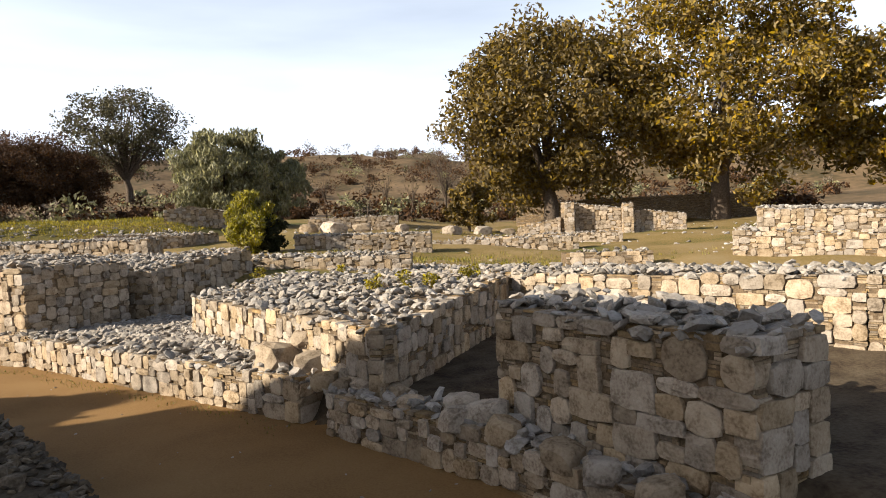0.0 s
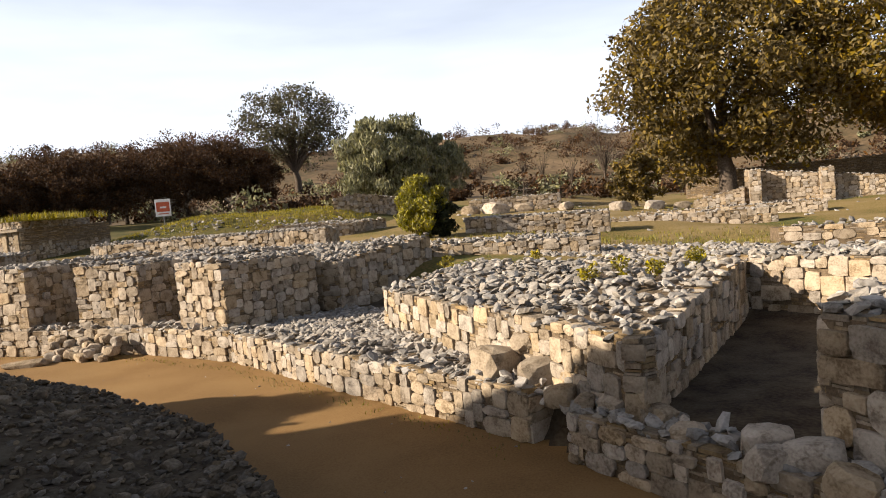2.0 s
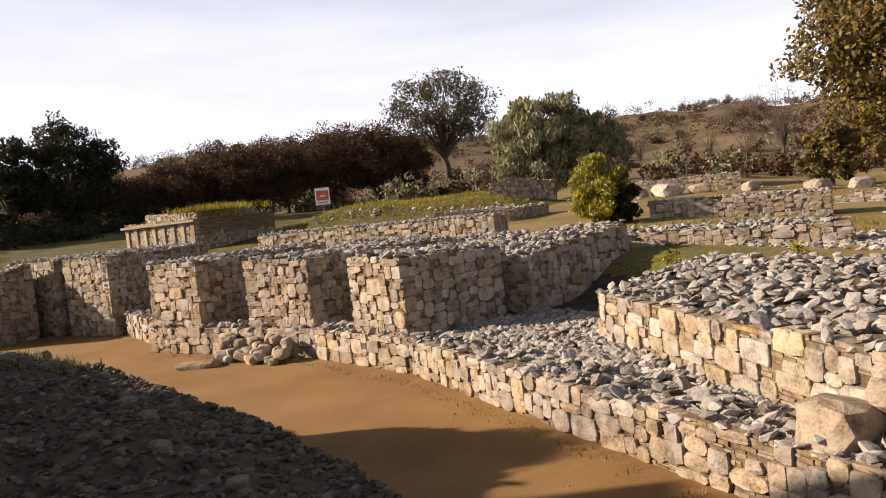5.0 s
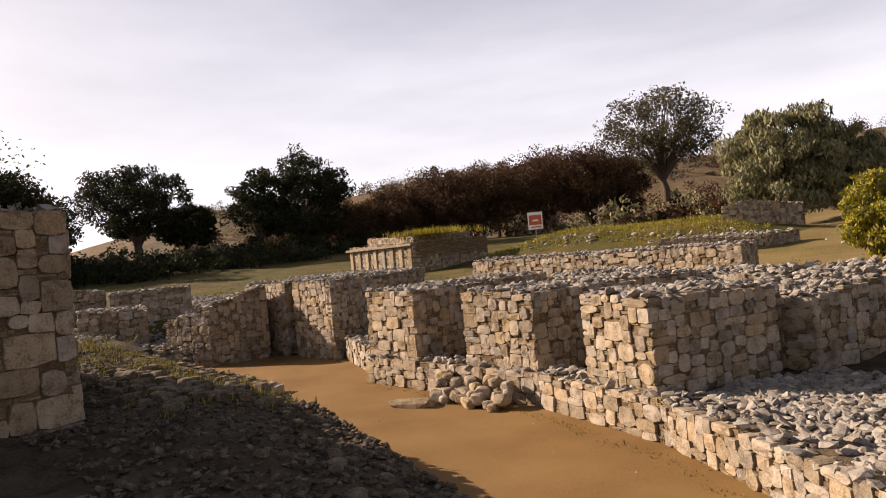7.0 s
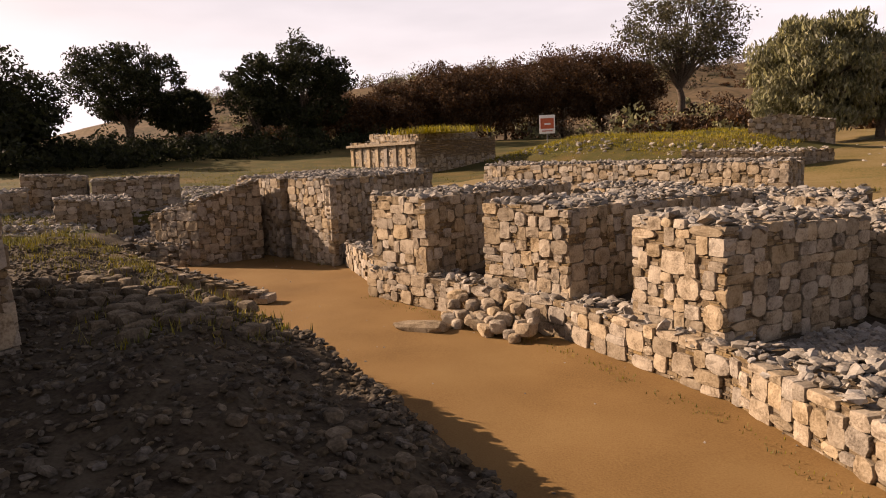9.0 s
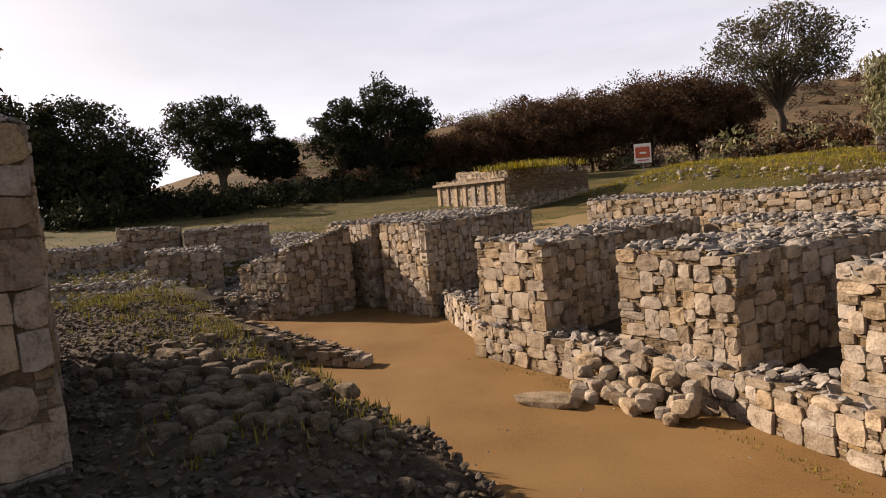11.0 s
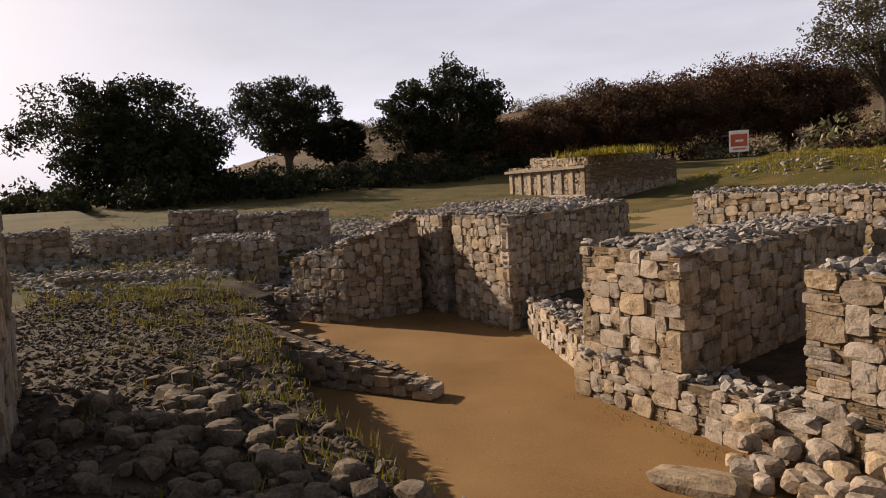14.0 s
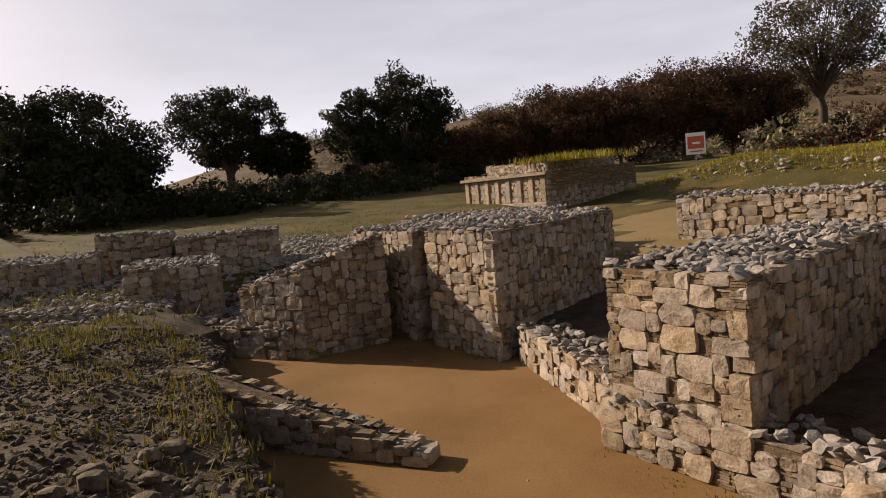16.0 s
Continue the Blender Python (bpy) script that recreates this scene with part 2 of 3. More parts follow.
def stone_wall(name, label, q, z0, zt, faces=(0, 1), size=1.0, top=0.085, cap=True, density=120, group="ruined walls"):
    """q: front left, front right, back right, back left. zt: heights of the four corners. faces: sides with laid stones, 0 the front."""
    q = [Vector((*p, 0)) for p in q]
    mid = sum(q, Vector()) / 4
    root = thing(name, label, "stone wall", group, "", (mid.x, mid.y, z0))
    bm = bmesh.new()
    inner = []
    for i in range(4):
        d1, d2 = (q[i] - q[i - 1]).normalized(), (q[(i + 1) % 4] - q[i]).normalized()
        inner.append(q[i] + (d2 - d1).normalized() * 0.024)
    lo = [bm.verts.new((p.x, p.y, z0 - 0.3)) for p in inner]
    hi = [bm.verts.new((p.x, p.y, z - 0.03)) for p, z in zip(inner, zt)]
    bm.faces.new(hi)
    bm.faces.new(lo[::-1])
    for i in range(4):
        bm.faces.new((lo[i], lo[(i + 1) % 4], hi[(i + 1) % 4], hi[i]))
    me = bpy.data.meshes.new("core")
    bm.to_mesh(me)
    bm.free()
    me.materials.append(M_CORE)
    core = child("core", me, None)
    objs = [core]
    chips, budget, before = [], [300], set(scene.collection.objects)
    for i in faces:
        lay_face(None, q[i].xy, q[(i + 1) % 4].xy, z0, zt[i], zt[(i + 1) % 4], size, chips, budget)
    objs += [o for o in scene.collection.objects if o not in before]
    if chips:
        v = np.array(chips).reshape(-1, 3)
        f = (BOX_F[None] + (np.arange(len(chips)) * 8)[:, None, None]).reshape(-1, 4)
        objs.append(child("slate_packing", mesh_from("slate_packing", v.tolist(), f.tolist(), M_CHIP), None, "thin stone chips packed between blocks", "stuff"))
    if cap:
        area = ((q[1] - q[0]).length + (q[2] - q[3]).length) / 2 * ((q[3] - q[0]).length + (q[2] - q[1]).length) / 2
        n = int(min(3200, area * density))
        s, t = rng.uniform(0.0, 1.0, (n, 1)), rng.uniform(0.0, 1.0, (n, 1))
        c = [np.array((p.x, p.y, z)) for p, z in zip(q, zt)]
        pl = (c[0] * (1 - s) + c[1] * s) * (1 - t) + (c[3] * (1 - s) + c[2] * s) * t
        pl[:, 2] += rng.uniform(-0.05, 0.06, n)
        r = rng.uniform(0.5, 1.25, (n, 1)) * top
        sz = np.concatenate([r, r * rng.uniform(0.5, 1.0, (n, 1)), r * rng.uniform(0.22, 0.5, (n, 1))], 1)
        objs.append(child("rubble_top", scatter_mesh("rubble_top", pl, sz, M_RUBBLE), None, "loose flat grey rubble stones", "stuff"))
    inv = Matrix.Translation((-mid.x, -mid.y, -z0))
    for o in objs:
        w = o.matrix_world.copy() if o.data in FACE_STONES else Matrix()
        o.parent = root
        o.matrix_parent_inverse = inv
        if o.data in FACE_STONES:
            o.matrix_basis = w
    return root


# ---- ground: one sheet ----
NORTH = [(6.5, -1.5), (2.6, 2.3), (0.25, 5.12), (-1.6, 6.84), (-2.6, 7.6), (-6.7, 10.68), (-9.05, 11.62), (-13.35, 12.1), (-14.9, 13.9), (-16.5, 14.1), (-20.0, 14.3), (-19.9, 12.1), (-21.6, 11.3)]
SOUTH = [(2.0, -3.5), (-0.6, 1.9), (-2.0, 4.05), (-3.8, 5.9), (-4.8, 6.6), (-6.7, 7.55), (-8.2, 8.1), (-9.7, 8.5), (-10.9, 8.55), (-12.2, 8.7), (-13.9, 9.0), (-15.5, 9.45), (-17.1, 9.85), (-18.1, 10.2), (-18.6, 10.7), (-20.0, 10.9)]
COURT = NORTH + SOUTH[::-1]


def line_dist(line, x, y):
    d = np.full(x.shape, 1e9)
    for (ax, ay), (bx, by) in zip(line, line[1:]):
        ex, ey = bx - ax, by - ay
        t = np.clip(((x - ax) * ex + (y - ay) * ey) / (ex * ex + ey * ey), 0, 1)
        d = np.minimum(d, np.hypot(x - ax - t * ex, y - ay - t * ey))
    return d


def inside(poly, x, y):
    r = np.zeros(x.shape, bool)
    for (ax, ay), (bx, by) in zip(poly, poly[1:] + poly[:1]):
        c = (ay > y) != (by > y)
        with np.errstate(divide="ignore", invalid="ignore"):
            r ^= c & (x < (bx - ax) * (y - ay) / (by - ay) + ax)
    return r


def smooth(a, b, v):
    t = np.clip((v - a) / (b - a), 0, 1)
    return t * t * (3 - 2 * t)


def wave(x, y, s, k):
    return (np.sin(x * s + 1.3 * k) * np.cos(y * s * 1.17 + k) + 0.5 * np.sin(x * s * 2.3 + y * s * 1.9 + 2 * k) + 0.35 * np.cos(x * s * 4.1 - y * s * 3.7 + k))


def ground_at(x, y):
    x, y = np.asarray(x, float), np.asarray(y, float)
    court = inside(COURT, x, y)
    dn, ds = line_dist(NORTH, x, y), line_dist(SOUTH, x, y)
    r = np.hypot(x + 3, y)
    west = np.clip(-x / 30, 0, 1)
    outer = np.interp(x, [-4, 5], [1.0, 0.5]) + (0.034 + 0.016 * west) * np.interp(x, [-9, 3], [1.0, 0.5]) * np.clip(dn - 4, 0, 40) + 0.10 * wave(x, y, 0.35, 1) * smooth(6, 14, dn)
    az = np.degrees(np.arctan2(-(x + 3), y))
    ridge = np.interp(az, [-60, -10, 12, 40, 55, 80], [0.098, 0.097, 0.099, 0.108, 0.09, 0.012]) * (1 + 0.04 * np.sin(az * 0.21) + 0.03 * np.sin(az * 0.63 + 1))
    mound = 1.15 * np.exp(-((x + 20.5) / 7.5) ** 4 - ((y - 38.5) / 4.0) ** 4)
    outer = outer + mound + 0.03 * np.clip(r - 52, 0, 60) * smooth(85, 60, az) + ridge * 240 * smooth(95, 245, r) * 0.92 + 1.6 * wave(x, y, 0.035, 2) * smooth(90, 160, r) + 0.5 * wave(x, y, 0.11, 3) * smooth(80, 140, r)
    cell = 0.40 + 0.02 * wave(x, y, 2.5, 4)
    north = cell * smooth(0.28, 0.40, dn) + (outer - cell) * smooth(3.6, 5.6, dn)
    path = np.interp(-x, [-3, 0, 9.4, 12, 14.5, 18, 22, 26, 45], [0.42, 0.46, 0.98, 1.0, 0.95, 0.8, 0.85, 1.2, 2.45])
    brow = np.interp(-x, [8, 11, 16, 18.5], [0.56, 0.84, 0.8, 0.6])
    bank = brow * smooth(-0.02, 0.26, ds)
    bank = bank + (path - brow) * smooth(0.3, 1.6, ds) + 0.045 * wave(x, y, 2.3, 5) * smooth(0.1, 0.6, ds)
    far_bank = smooth(-19, -25, x)
    bank = bank * (1 - far_bank) + path * far_bank
    side = (y + 0.0 > np.interp(x, [-200, -40, -22, -20, -13.4, -9, -6.6, 0.2, 6, 60], [12, 10.5, 10.9, 11.3, 11, 10, 9, 4.7, -2, -40]))
    z = np.where(side, north, bank)
    z = np.where(court, 0.012 * wave(x, y, 1.1, 6), z)
    return z, court, side, dn, ds


def axis(lo, hi, step, far):
    a = list(np.arange(lo, hi + 1e-6, step))
    s, p = step, a[-1]
    while p < far:
        s *= 1.13
        p += s
        a.append(p)
    s, p = step, lo
    while p > -far:
        s *= 1.13
        p -= s
        a.insert(0, p)
    return np.array(a)


gx, gy = axis(-27, 7, 0.16, 900), axis(-2, 18, 0.16, 900)
X, Y = np.meshgrid(gx, gy)
Z, COURT_M, SIDE_M, DN, DS = ground_at(X, Y)
nx, ny = len(gx), len(gy)
idx = np.arange(nx * ny).reshape(ny, nx)
quads = np.stack([idx[:-1, :-1], idx[:-1, 1:], idx[1:, 1:], idx[1:, :-1]], -1).reshape(-1, 4)
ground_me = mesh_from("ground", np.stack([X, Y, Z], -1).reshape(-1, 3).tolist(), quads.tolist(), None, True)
for m in (M_DIRT, M_BANK_SHADED, M_GRASS, M_HILL, M_LAWN):
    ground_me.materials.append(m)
fi = quads[:, 0]
R_ = np.hypot(X + 3, Y).ravel()[fi]
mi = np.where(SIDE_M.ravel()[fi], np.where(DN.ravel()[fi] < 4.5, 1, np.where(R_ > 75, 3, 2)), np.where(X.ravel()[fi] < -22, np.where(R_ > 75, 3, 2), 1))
mi = np.where((mi == 2) & (X.ravel()[fi] + 0.35 * Y.ravel()[fi] < -13 + 2.0 * wave(X, Y, 0.6, 9).ravel()[fi]), 4, mi)
mi = np.where((mi == 2) & (np.abs(X.ravel()[fi] + 20.5) < 8.5) & (np.abs(Y.ravel()[fi] - 38) < 5.5), 4, mi)
mi = np.where(COURT_M.ravel()[fi], 0, mi)
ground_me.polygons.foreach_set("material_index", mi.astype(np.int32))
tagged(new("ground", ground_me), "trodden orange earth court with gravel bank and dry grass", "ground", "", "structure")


# ---- walls of the ruin ----
def off(p, d, dirn):
    v = Vector(dirn).normalized() * d
    return (p[0] + v.x, p[1] + v.y)


def radial(name, label, fl, fr, dirn, depth, z0, zt, **kw):
    return stone_wall(name, label, (fl, fr, off(fr, depth, dirn), off(fl, depth, dirn)), z0, zt, **kw)


KERB = "low kerb wall of squared limestone blocks along the earth court"
radial("kerb_wall", KERB, (-6.75, 10.7), (-1.55, 6.85), (0.6, 0.8), 0.55, 0, (0.48, 0.47, 0.5, 0.5), faces=(0, 1), size=0.95)
radial("kerb_wall", KERB, (-9.1, 11.62), (-6.75, 10.7), (0.38, 0.92), 0.55, 0, (0.5, 0.48, 0.5, 0.5), faces=(0,))
radial("kerb_wall", KERB, (-13.4, 12.08), (-9.1, 11.62), (0.1, 0.99), 0.55, 0, (0.5, 0.5, 0.5, 0.5), faces=(0, 3))
radial("kerb_wall", "low shaded kerb wall of rough stones beside the court", (-1.2, 6.45), (0.35, 4.95), (0.7, 0.7), 0.4, 0, (0.42, 0.40, 0.42, 0.42), faces=(0, 1, 3), size=0.8)
radial("kerb_wall", "low shaded kerb wall of rough stones beside the court", (0.35, 4.95), (1.9, 2.95), (0.83, 0.55), 0.4, 0, (0.36, 0.32, 0.33, 0.36), faces=(0, 1), size=0.8)
PIER = "tall ruined cell wall of squared blocks with chip packing and rubble top"
radial("pier_wall", PIER, (-8.05, 11.36), (-6.9, 10.92), (0.38, 0.92), 2.1, 0.40, (1.64, 1.60, 1.55, 1.6), faces=(0, 1, 3))
radial("pier_wall", PIER, (-10.6, 11.88), (-9.1, 11.72), (0.15, 0.99), 4.6, 0.40, (1.68, 1.65, 1.6, 1.6), faces=(0, 1, 3))
radial("pier_wall", PIER, (-13.3, 12.16), (-11.85, 12.0), (-0.08, 0.99), 4.8, 0.40, (1.74, 1.72, 1.7, 1.7), faces=(0, 1, 3))
stone_wall("cell_wall", "crumbling cell wall of grey rubble behind the piers", ((-7.1, 13.3), (-5.75, 13.1), (-4.6, 16.0), (-5.9, 16.4)), 0.40, (1.45, 1.35, 1.62, 1.6), faces=(0, 1))
stone_wall("back_wall", "rear cell wall of squared blocks with rubble top", ((-9.2, 16.4), (-6.9, 16.1), (-6.8, 17.0), (-9.1, 17.3)), 0.40, (1.5, 1.5, 1.55, 1.55), faces=(0,))
stone_wall("back_wall", "rear cell wall of squared blocks with rubble top", ((-12.1, 16.7), (-9.9, 16.4), (-9.8, 17.3), (-12.0, 17.6)), 0.40, (1.6, 1.6, 1.65, 1.65), faces=(0,))
stone_wall("back_wall", "rear cell wall of squared blocks with rubble top", ((-5.2, 16.6), (-0.8, 16.4), (-0.8, 17.0), (-5.1, 17.4)), 0.5, (1.35, 1.3, 1.35, 1.4), faces=(0, 1))
stone_wall("block_wall", "broad low platform of pale blocks under a rubble top", ((-4.15, 10.9), (-0.6, 6.1), (1.0, 10.4), (-2.9, 12.6)), 0.35, (1.0, 1.05, 1.15, 1.2), faces=(0, 1, 3), density=75)
stone_wall("end_pier", "free-standing shaded pier of large grey blocks with flat rubble top", ((0.42, 5.52), (1.67, 3.6), (2.27, 3.98), (1.15, 6.5)), 0.22, (1.30, 1.29, 1.30, 1.32), faces=(0, 1, 3), size=1.12)
stone_wall("rear_wall", "pale sunlit cell wall of squared blocks", ((0.7, 10.7), (4.5, 7.1), (5.2, 8.0), (1.4, 11.6)), 0.3, (1.18, 1.25, 1.25, 1.2), faces=(0,))
stone_wall("rear_wall", "pale sunlit cell wall of squared blocks", ((4.5, 7.1), (9.0, 3.6), (9.6, 4.5), (5.2, 8.0)), 0.3, (1.25, 1.3, 1.3, 1.25), faces=(0,))
CORNER = "tall stained cell wall of warm squared blocks"
stone_wall("corner_wall", CORNER, ((-21.2, 14.2), (-18.75, 13.98), (-18.9, 18.3), (-20.9, 18.3)), 0.0, (1.97, 1.97, 1.95, 1.95), faces=(0, 1))
stone_wall("recess_wall", "narrow recessed strip of rough stones in the cell wall", ((-18.8, 14.3), (-18.35, 14.26), (-18.5, 18.2), (-18.9, 18.2)), 0.0, (1.9, 1.9, 1.9, 1.9), faces=(0,))
stone_wall("corner_wall", CORNER, ((-18.35, 13.94), (-16.5, 13.78), (-17.7, 18.3), (-18.4, 18.3)), 0.0, (1.97, 1.95, 1.95, 1.95), faces=(0, 1, 3))
stone_wall("sill_wall", "low doorway sill of warm blocks", ((-16.3, 13.95), (-13.4, 12.4), (-13.1, 13.0), (-16.1, 14.5)), 0.0, (0.55, 0.55, 0.5, 0.5), faces=(0,))
stone_wall("end_wall", "ruined spur wall of grey blocks with sloping broken top", ((-20.85, 11.6), (-19.4, 12.1), (-19.3, 13.75), (-21.0, 14.0)), 0.0, (1.2, 1.55, 1.98, 1.6), faces=(0, 1))
stone_wall("ledge_wall", "low ledge of rough blocks at the court edge", ((-22.6, 10.75), (-19.65, 11.9), (-19.8, 12.4), (-22.6, 11.4)), 0.0, (0.6, 0.5, 0.5, 0.6), faces=(0, 1))
stone_wall("ledge_wall", "low ledge of rough blocks in the weeds", ((-23.3, 7.6), (-22.4, 10.9), (-23.1, 11.2), (-24.1, 7.8)), 0.3, (1.15, 0.85, 0.9, 1.15), faces=(0,))
LOW = "low broken wall stub of grey stones in the weeds"
stone_wall("wall_stub", LOW, ((-23.6, 10.4), (-23.1, 12.1), (-25.3, 13.0), (-25.7, 11.3)), 0.4, (1.62, 1.5, 1.55, 1.6), faces=(0, 1, 3))
stone_wall("wall_stub", LOW, ((-28.1, 10.9), (-27.7, 12.65), (-29.6, 13.4), (-30.0, 11.7)), 0.9, (2.25, 2.15, 2.1, 2.2), faces=(0, 1))
stone_wall("wall_stub", LOW, ((-26.7, 12.45), (-25.8, 14.85), (-27.8, 15.6), (-28.7, 13.3)), 0.9, (2.0, 2.05, 2.0, 2.0), faces=(0, 1))
stone_wall("wall_stub", LOW, ((-26.5, 8.65), (-26.2, 10.5), (-27.8, 11.0), (-28.1, 9.0)), 0.7, (1.78, 1.8, 1.85, 1.8), faces=(0, 1))
stone_wall("wall_stub", LOW, ((-26.6, 6.6), (-26.5, 8.2), (-28.2, 8.4), (-28.3, 6.6)), 0.9, (1.9, 2.0, 2.0, 1.9), faces=(0, 1))
stone_wall("rubble_wall", "long rubble-topped wall behind the cells", ((-24.2, 17.6), (-19.8, 18.4), (-19.8, 19.6), (-24.2, 18.8)), 0.8, (1.95, 1.95, 2.0, 2.0), faces=(0,))
stone_wall("rubble_wall", "long rubble-topped wall behind the cells", ((-17.6, 20.5), (-9.0, 20.4), (-9.0, 21.5), (-17.6, 21.7)), 0.8, (2.0, 1.95, 1.95, 2.05), faces=(0, 1))
stone_wall("spur_wall", "low dark retaining wall running down into the court", ((-17.5, 9.15), (-14.35, 10.66), (-14.5, 10.92), (-17.75, 9.7)), 0, (0.8, 0.14, 0.14, 0.8), faces=(0, 1, 2), top=0.035, density=60)
# ruins further back
stone_wall("far_wall", "reddish low far wall of small stones", ((-5.2, 23.5), (-0.4, 24.0), (-0.4, 24.6), (-5.2, 24.2)), 1.0, (1.8, 1.7, 1.7, 1.8), faces=(0, 1))
stone_wall("far_wall", "low grey wall block with a flat top", ((-15.0, 28.8), (-11.7, 30.1), (-10.8, 32.3), (-14.0, 31.6)), 1.2, (2.2, 2.0, 2.1, 2.2), faces=(0, 1), density=25)
stone_wall("far_wall", "dark retaining end of the grassy mound", ((-15.6, 37.6), (-14.3, 38.2), (-12.6, 40.5), (-14.0, 41.5)), 1.4, (3.5, 3.7, 3.3, 3.5), faces=(0, 1), density=20, size=1.3)
stone_wall("far_platform", "pale stepped stone platform with plastered base", ((7.96, 18.3), (12.4, 15.7), (15, 20), (10.2, 22.6)), 0.3, (1.47, 1.2, 1.3, 1.5), faces=(0, 3), density=20)
stone_wall("far_platform", "upper tier of the pale stone platform", ((8.7, 18.4), (12.6, 16.2), (14.6, 19.6), (10.4, 22)), 1.3, (2.04, 1.8, 1.9, 2.1), faces=(0, 3), density=20)
NICHE = "roofless far cell wall of pale blocks"
stone_wall("niche_wall", NICHE, ((7.3, 40.9), (14.3, 39.1), (14.6, 40.0), (7.6, 41.8)), 0.7, (3.0, 2.0, 2.0, 3.0), faces=(0, 1), density=20, size=1.3)
for xa, ya, z in ((7.35, 39.9, 2.95), (10.65, 39.1, 2.75)):
    stone_wall("niche_wall", "short cross wall of the far cell", ((xa, ya), (xa + 0.55, ya - 0.1), (xa + 0.8, ya + 1.0), (xa + 0.2, ya + 1.15)), 0.7, (z, z, z, z), faces=(0, 1, 3), density=20, size=1.3)
stone_wall("niche_wall", "stepped low end of the far cell wall", ((4.6, 41.2), (7.2, 40.6), (7.4, 41.4), (4.9, 42.0)), 0.7, (1.5, 2.1, 2.1, 1.5), faces=(0, 1), density=20, size=1.2)
for xa, ya, xb, yb, z in ((-1.0, 27.5, 5.5, 27.0, 1.3), (3.4, 18.5, 5.6, 17.8, 1.05), (1.0, 33.0, 8.5, 31.5, 1.3), (-9, 45, -3, 46, 2.75), (7, 62, 27, 56, 3.6)):
    stone_wall("far_wall", "low far foundation wall of pale rubble", ((xa, ya), (xb, yb), (xb, yb + 0.9), (xa, ya + 0.9)), 0.7, (z, z, z, z), faces=(0, 1), density=22, size=1.2)
# plinth of a small shrine
stone_wall("plinth", "square shrine plinth with pilastered sunlit face", ((-35.0, 29.7), (-28.6, 28.75), (-28.0, 34.3), (-34.6, 35.0)), 1.5, (3.3, 3.15, 3.3, 3.4), faces=(0, 1), density=4, size=1.1)
stone_wall("shrine_tier", "upper tier of the shrine plinth under dry grass", ((-34.0, 30.3), (-29.2, 29.5), (-28.7, 33.6), (-33.8, 34.2)), 3.1, (3.75, 3.55, 3.75, 3.9), faces=(0, 1), density=4)


# ---- mass to the south-west that keeps the bank in shade ----
# never in view: a stupa shape added and sized to cast the shade
def drum():
    root = thing("stupa_drum", "great round rubble drum, unseen, added as a stupa to shade court and bank", "stupa", "", "", (-12.2, -3.4, 0.2))
    n, rows, v, f = 72, 14, [], []
    for j in range(rows + 1):
        for i in range(n):
            a = 2 * math.pi * i / n
            r = 7.0 + 0.10 * rng.normal() - 0.02 * j
            v.append((r * math.cos(a), r * math.sin(a), -0.4 + 5.4 * j / rows + (0.15 * rng.normal() if j == rows else 0)))
    for j in range(rows):
        for i in range(n):
            k = (i + 1) % n
            f.append((j * n + i, j * n + k, (j + 1) * n + k, (j + 1) * n + i))
    v.append((0, 0, 5.0))
    for i in range(n):
        f.append((rows * n + i, rows * n + (i + 1) % n, len(v) - 1))
    # dome added to lengthen the shadow over the end pier
    dv, df = [], []
    for j in range(9):
        for i in range(n):
            a, b = 2 * math.pi * i / n, 0.5 * math.pi * j / 9
            r = 6.1 * math.cos(b) + 0.08 * rng.normal()
            dv.append((r * math.cos(a), r * math.sin(a), 4.8 + 3.0 * math.sin(b)))
    for j in range(8):
        for i in range(n):
            k = (i + 1) % n
            df.append((j * n + i, j * n + k, (j + 1) * n + k, (j + 1) * n + i))
    dv.append((0, 0, 7.85))
    for i in range(n):
        df.append((8 * n + i, 8 * n + (i + 1) % n, len(dv) - 1))
    child("dome", mesh_from("dome", dv, df, M_RUBBLE), root, "low ruined dome of rubble")
    child("masonry", mesh_from("masonry", v, f, M_STONE), root)


drum()
stone_wall("tall_wall", "tall shaded ruined wall of large blocks beside the path", ((-10.2, 3.9), (-10.6, 6.05), (-11.7, 6.2), (-11.4, 3.9)), 0.75, (3.0, 3.1, 3.0, 3.0), faces=(0, 1), size=1.3)
stone_wall("tall_wall", "broken shaded wall of large blocks beyond the path", ((-12.3, 4.2), (-12.7, 6.42), (-14.6, 6.6), (-14.2, 4.2)), 0.75, (3.0, 2.5, 2.6, 3.1), faces=(0, 1), size=1.3)


# ---- loose rocks ----
def rock_mesh(i):
    bm = bmesh.new()
    bmesh.ops.create_icosphere(bm, subdivisions=2, radius=1)
    o = Vector((i * 7.3, i * 3.1, i))
    for q in bm.verts:
        d = 1 + 0.38 * noise.noise(q.co * 1.1 + o) + 0.12 * noise.noise(q.co * 3 + o)
        q.co = q.co * d
        q.co = Vector([max(-0.72, min(0.72, c)) for c in q.co])
    me = bpy.data.meshes.new("rock")
    bm.to_mesh(me)
    bm.free()
    me.materials.append(M_STONE)
    return me


ROCK_MESHES = [rock_mesh(i) for i in range(9)]
# second rock set, with the bank's shade put into its colour
SHADED_ROCKS = [rock_mesh(i + 20) for i in range(9)]
for me in SHADED_ROCKS:
    me.materials[0] = M_BANK_STONE_SHADED


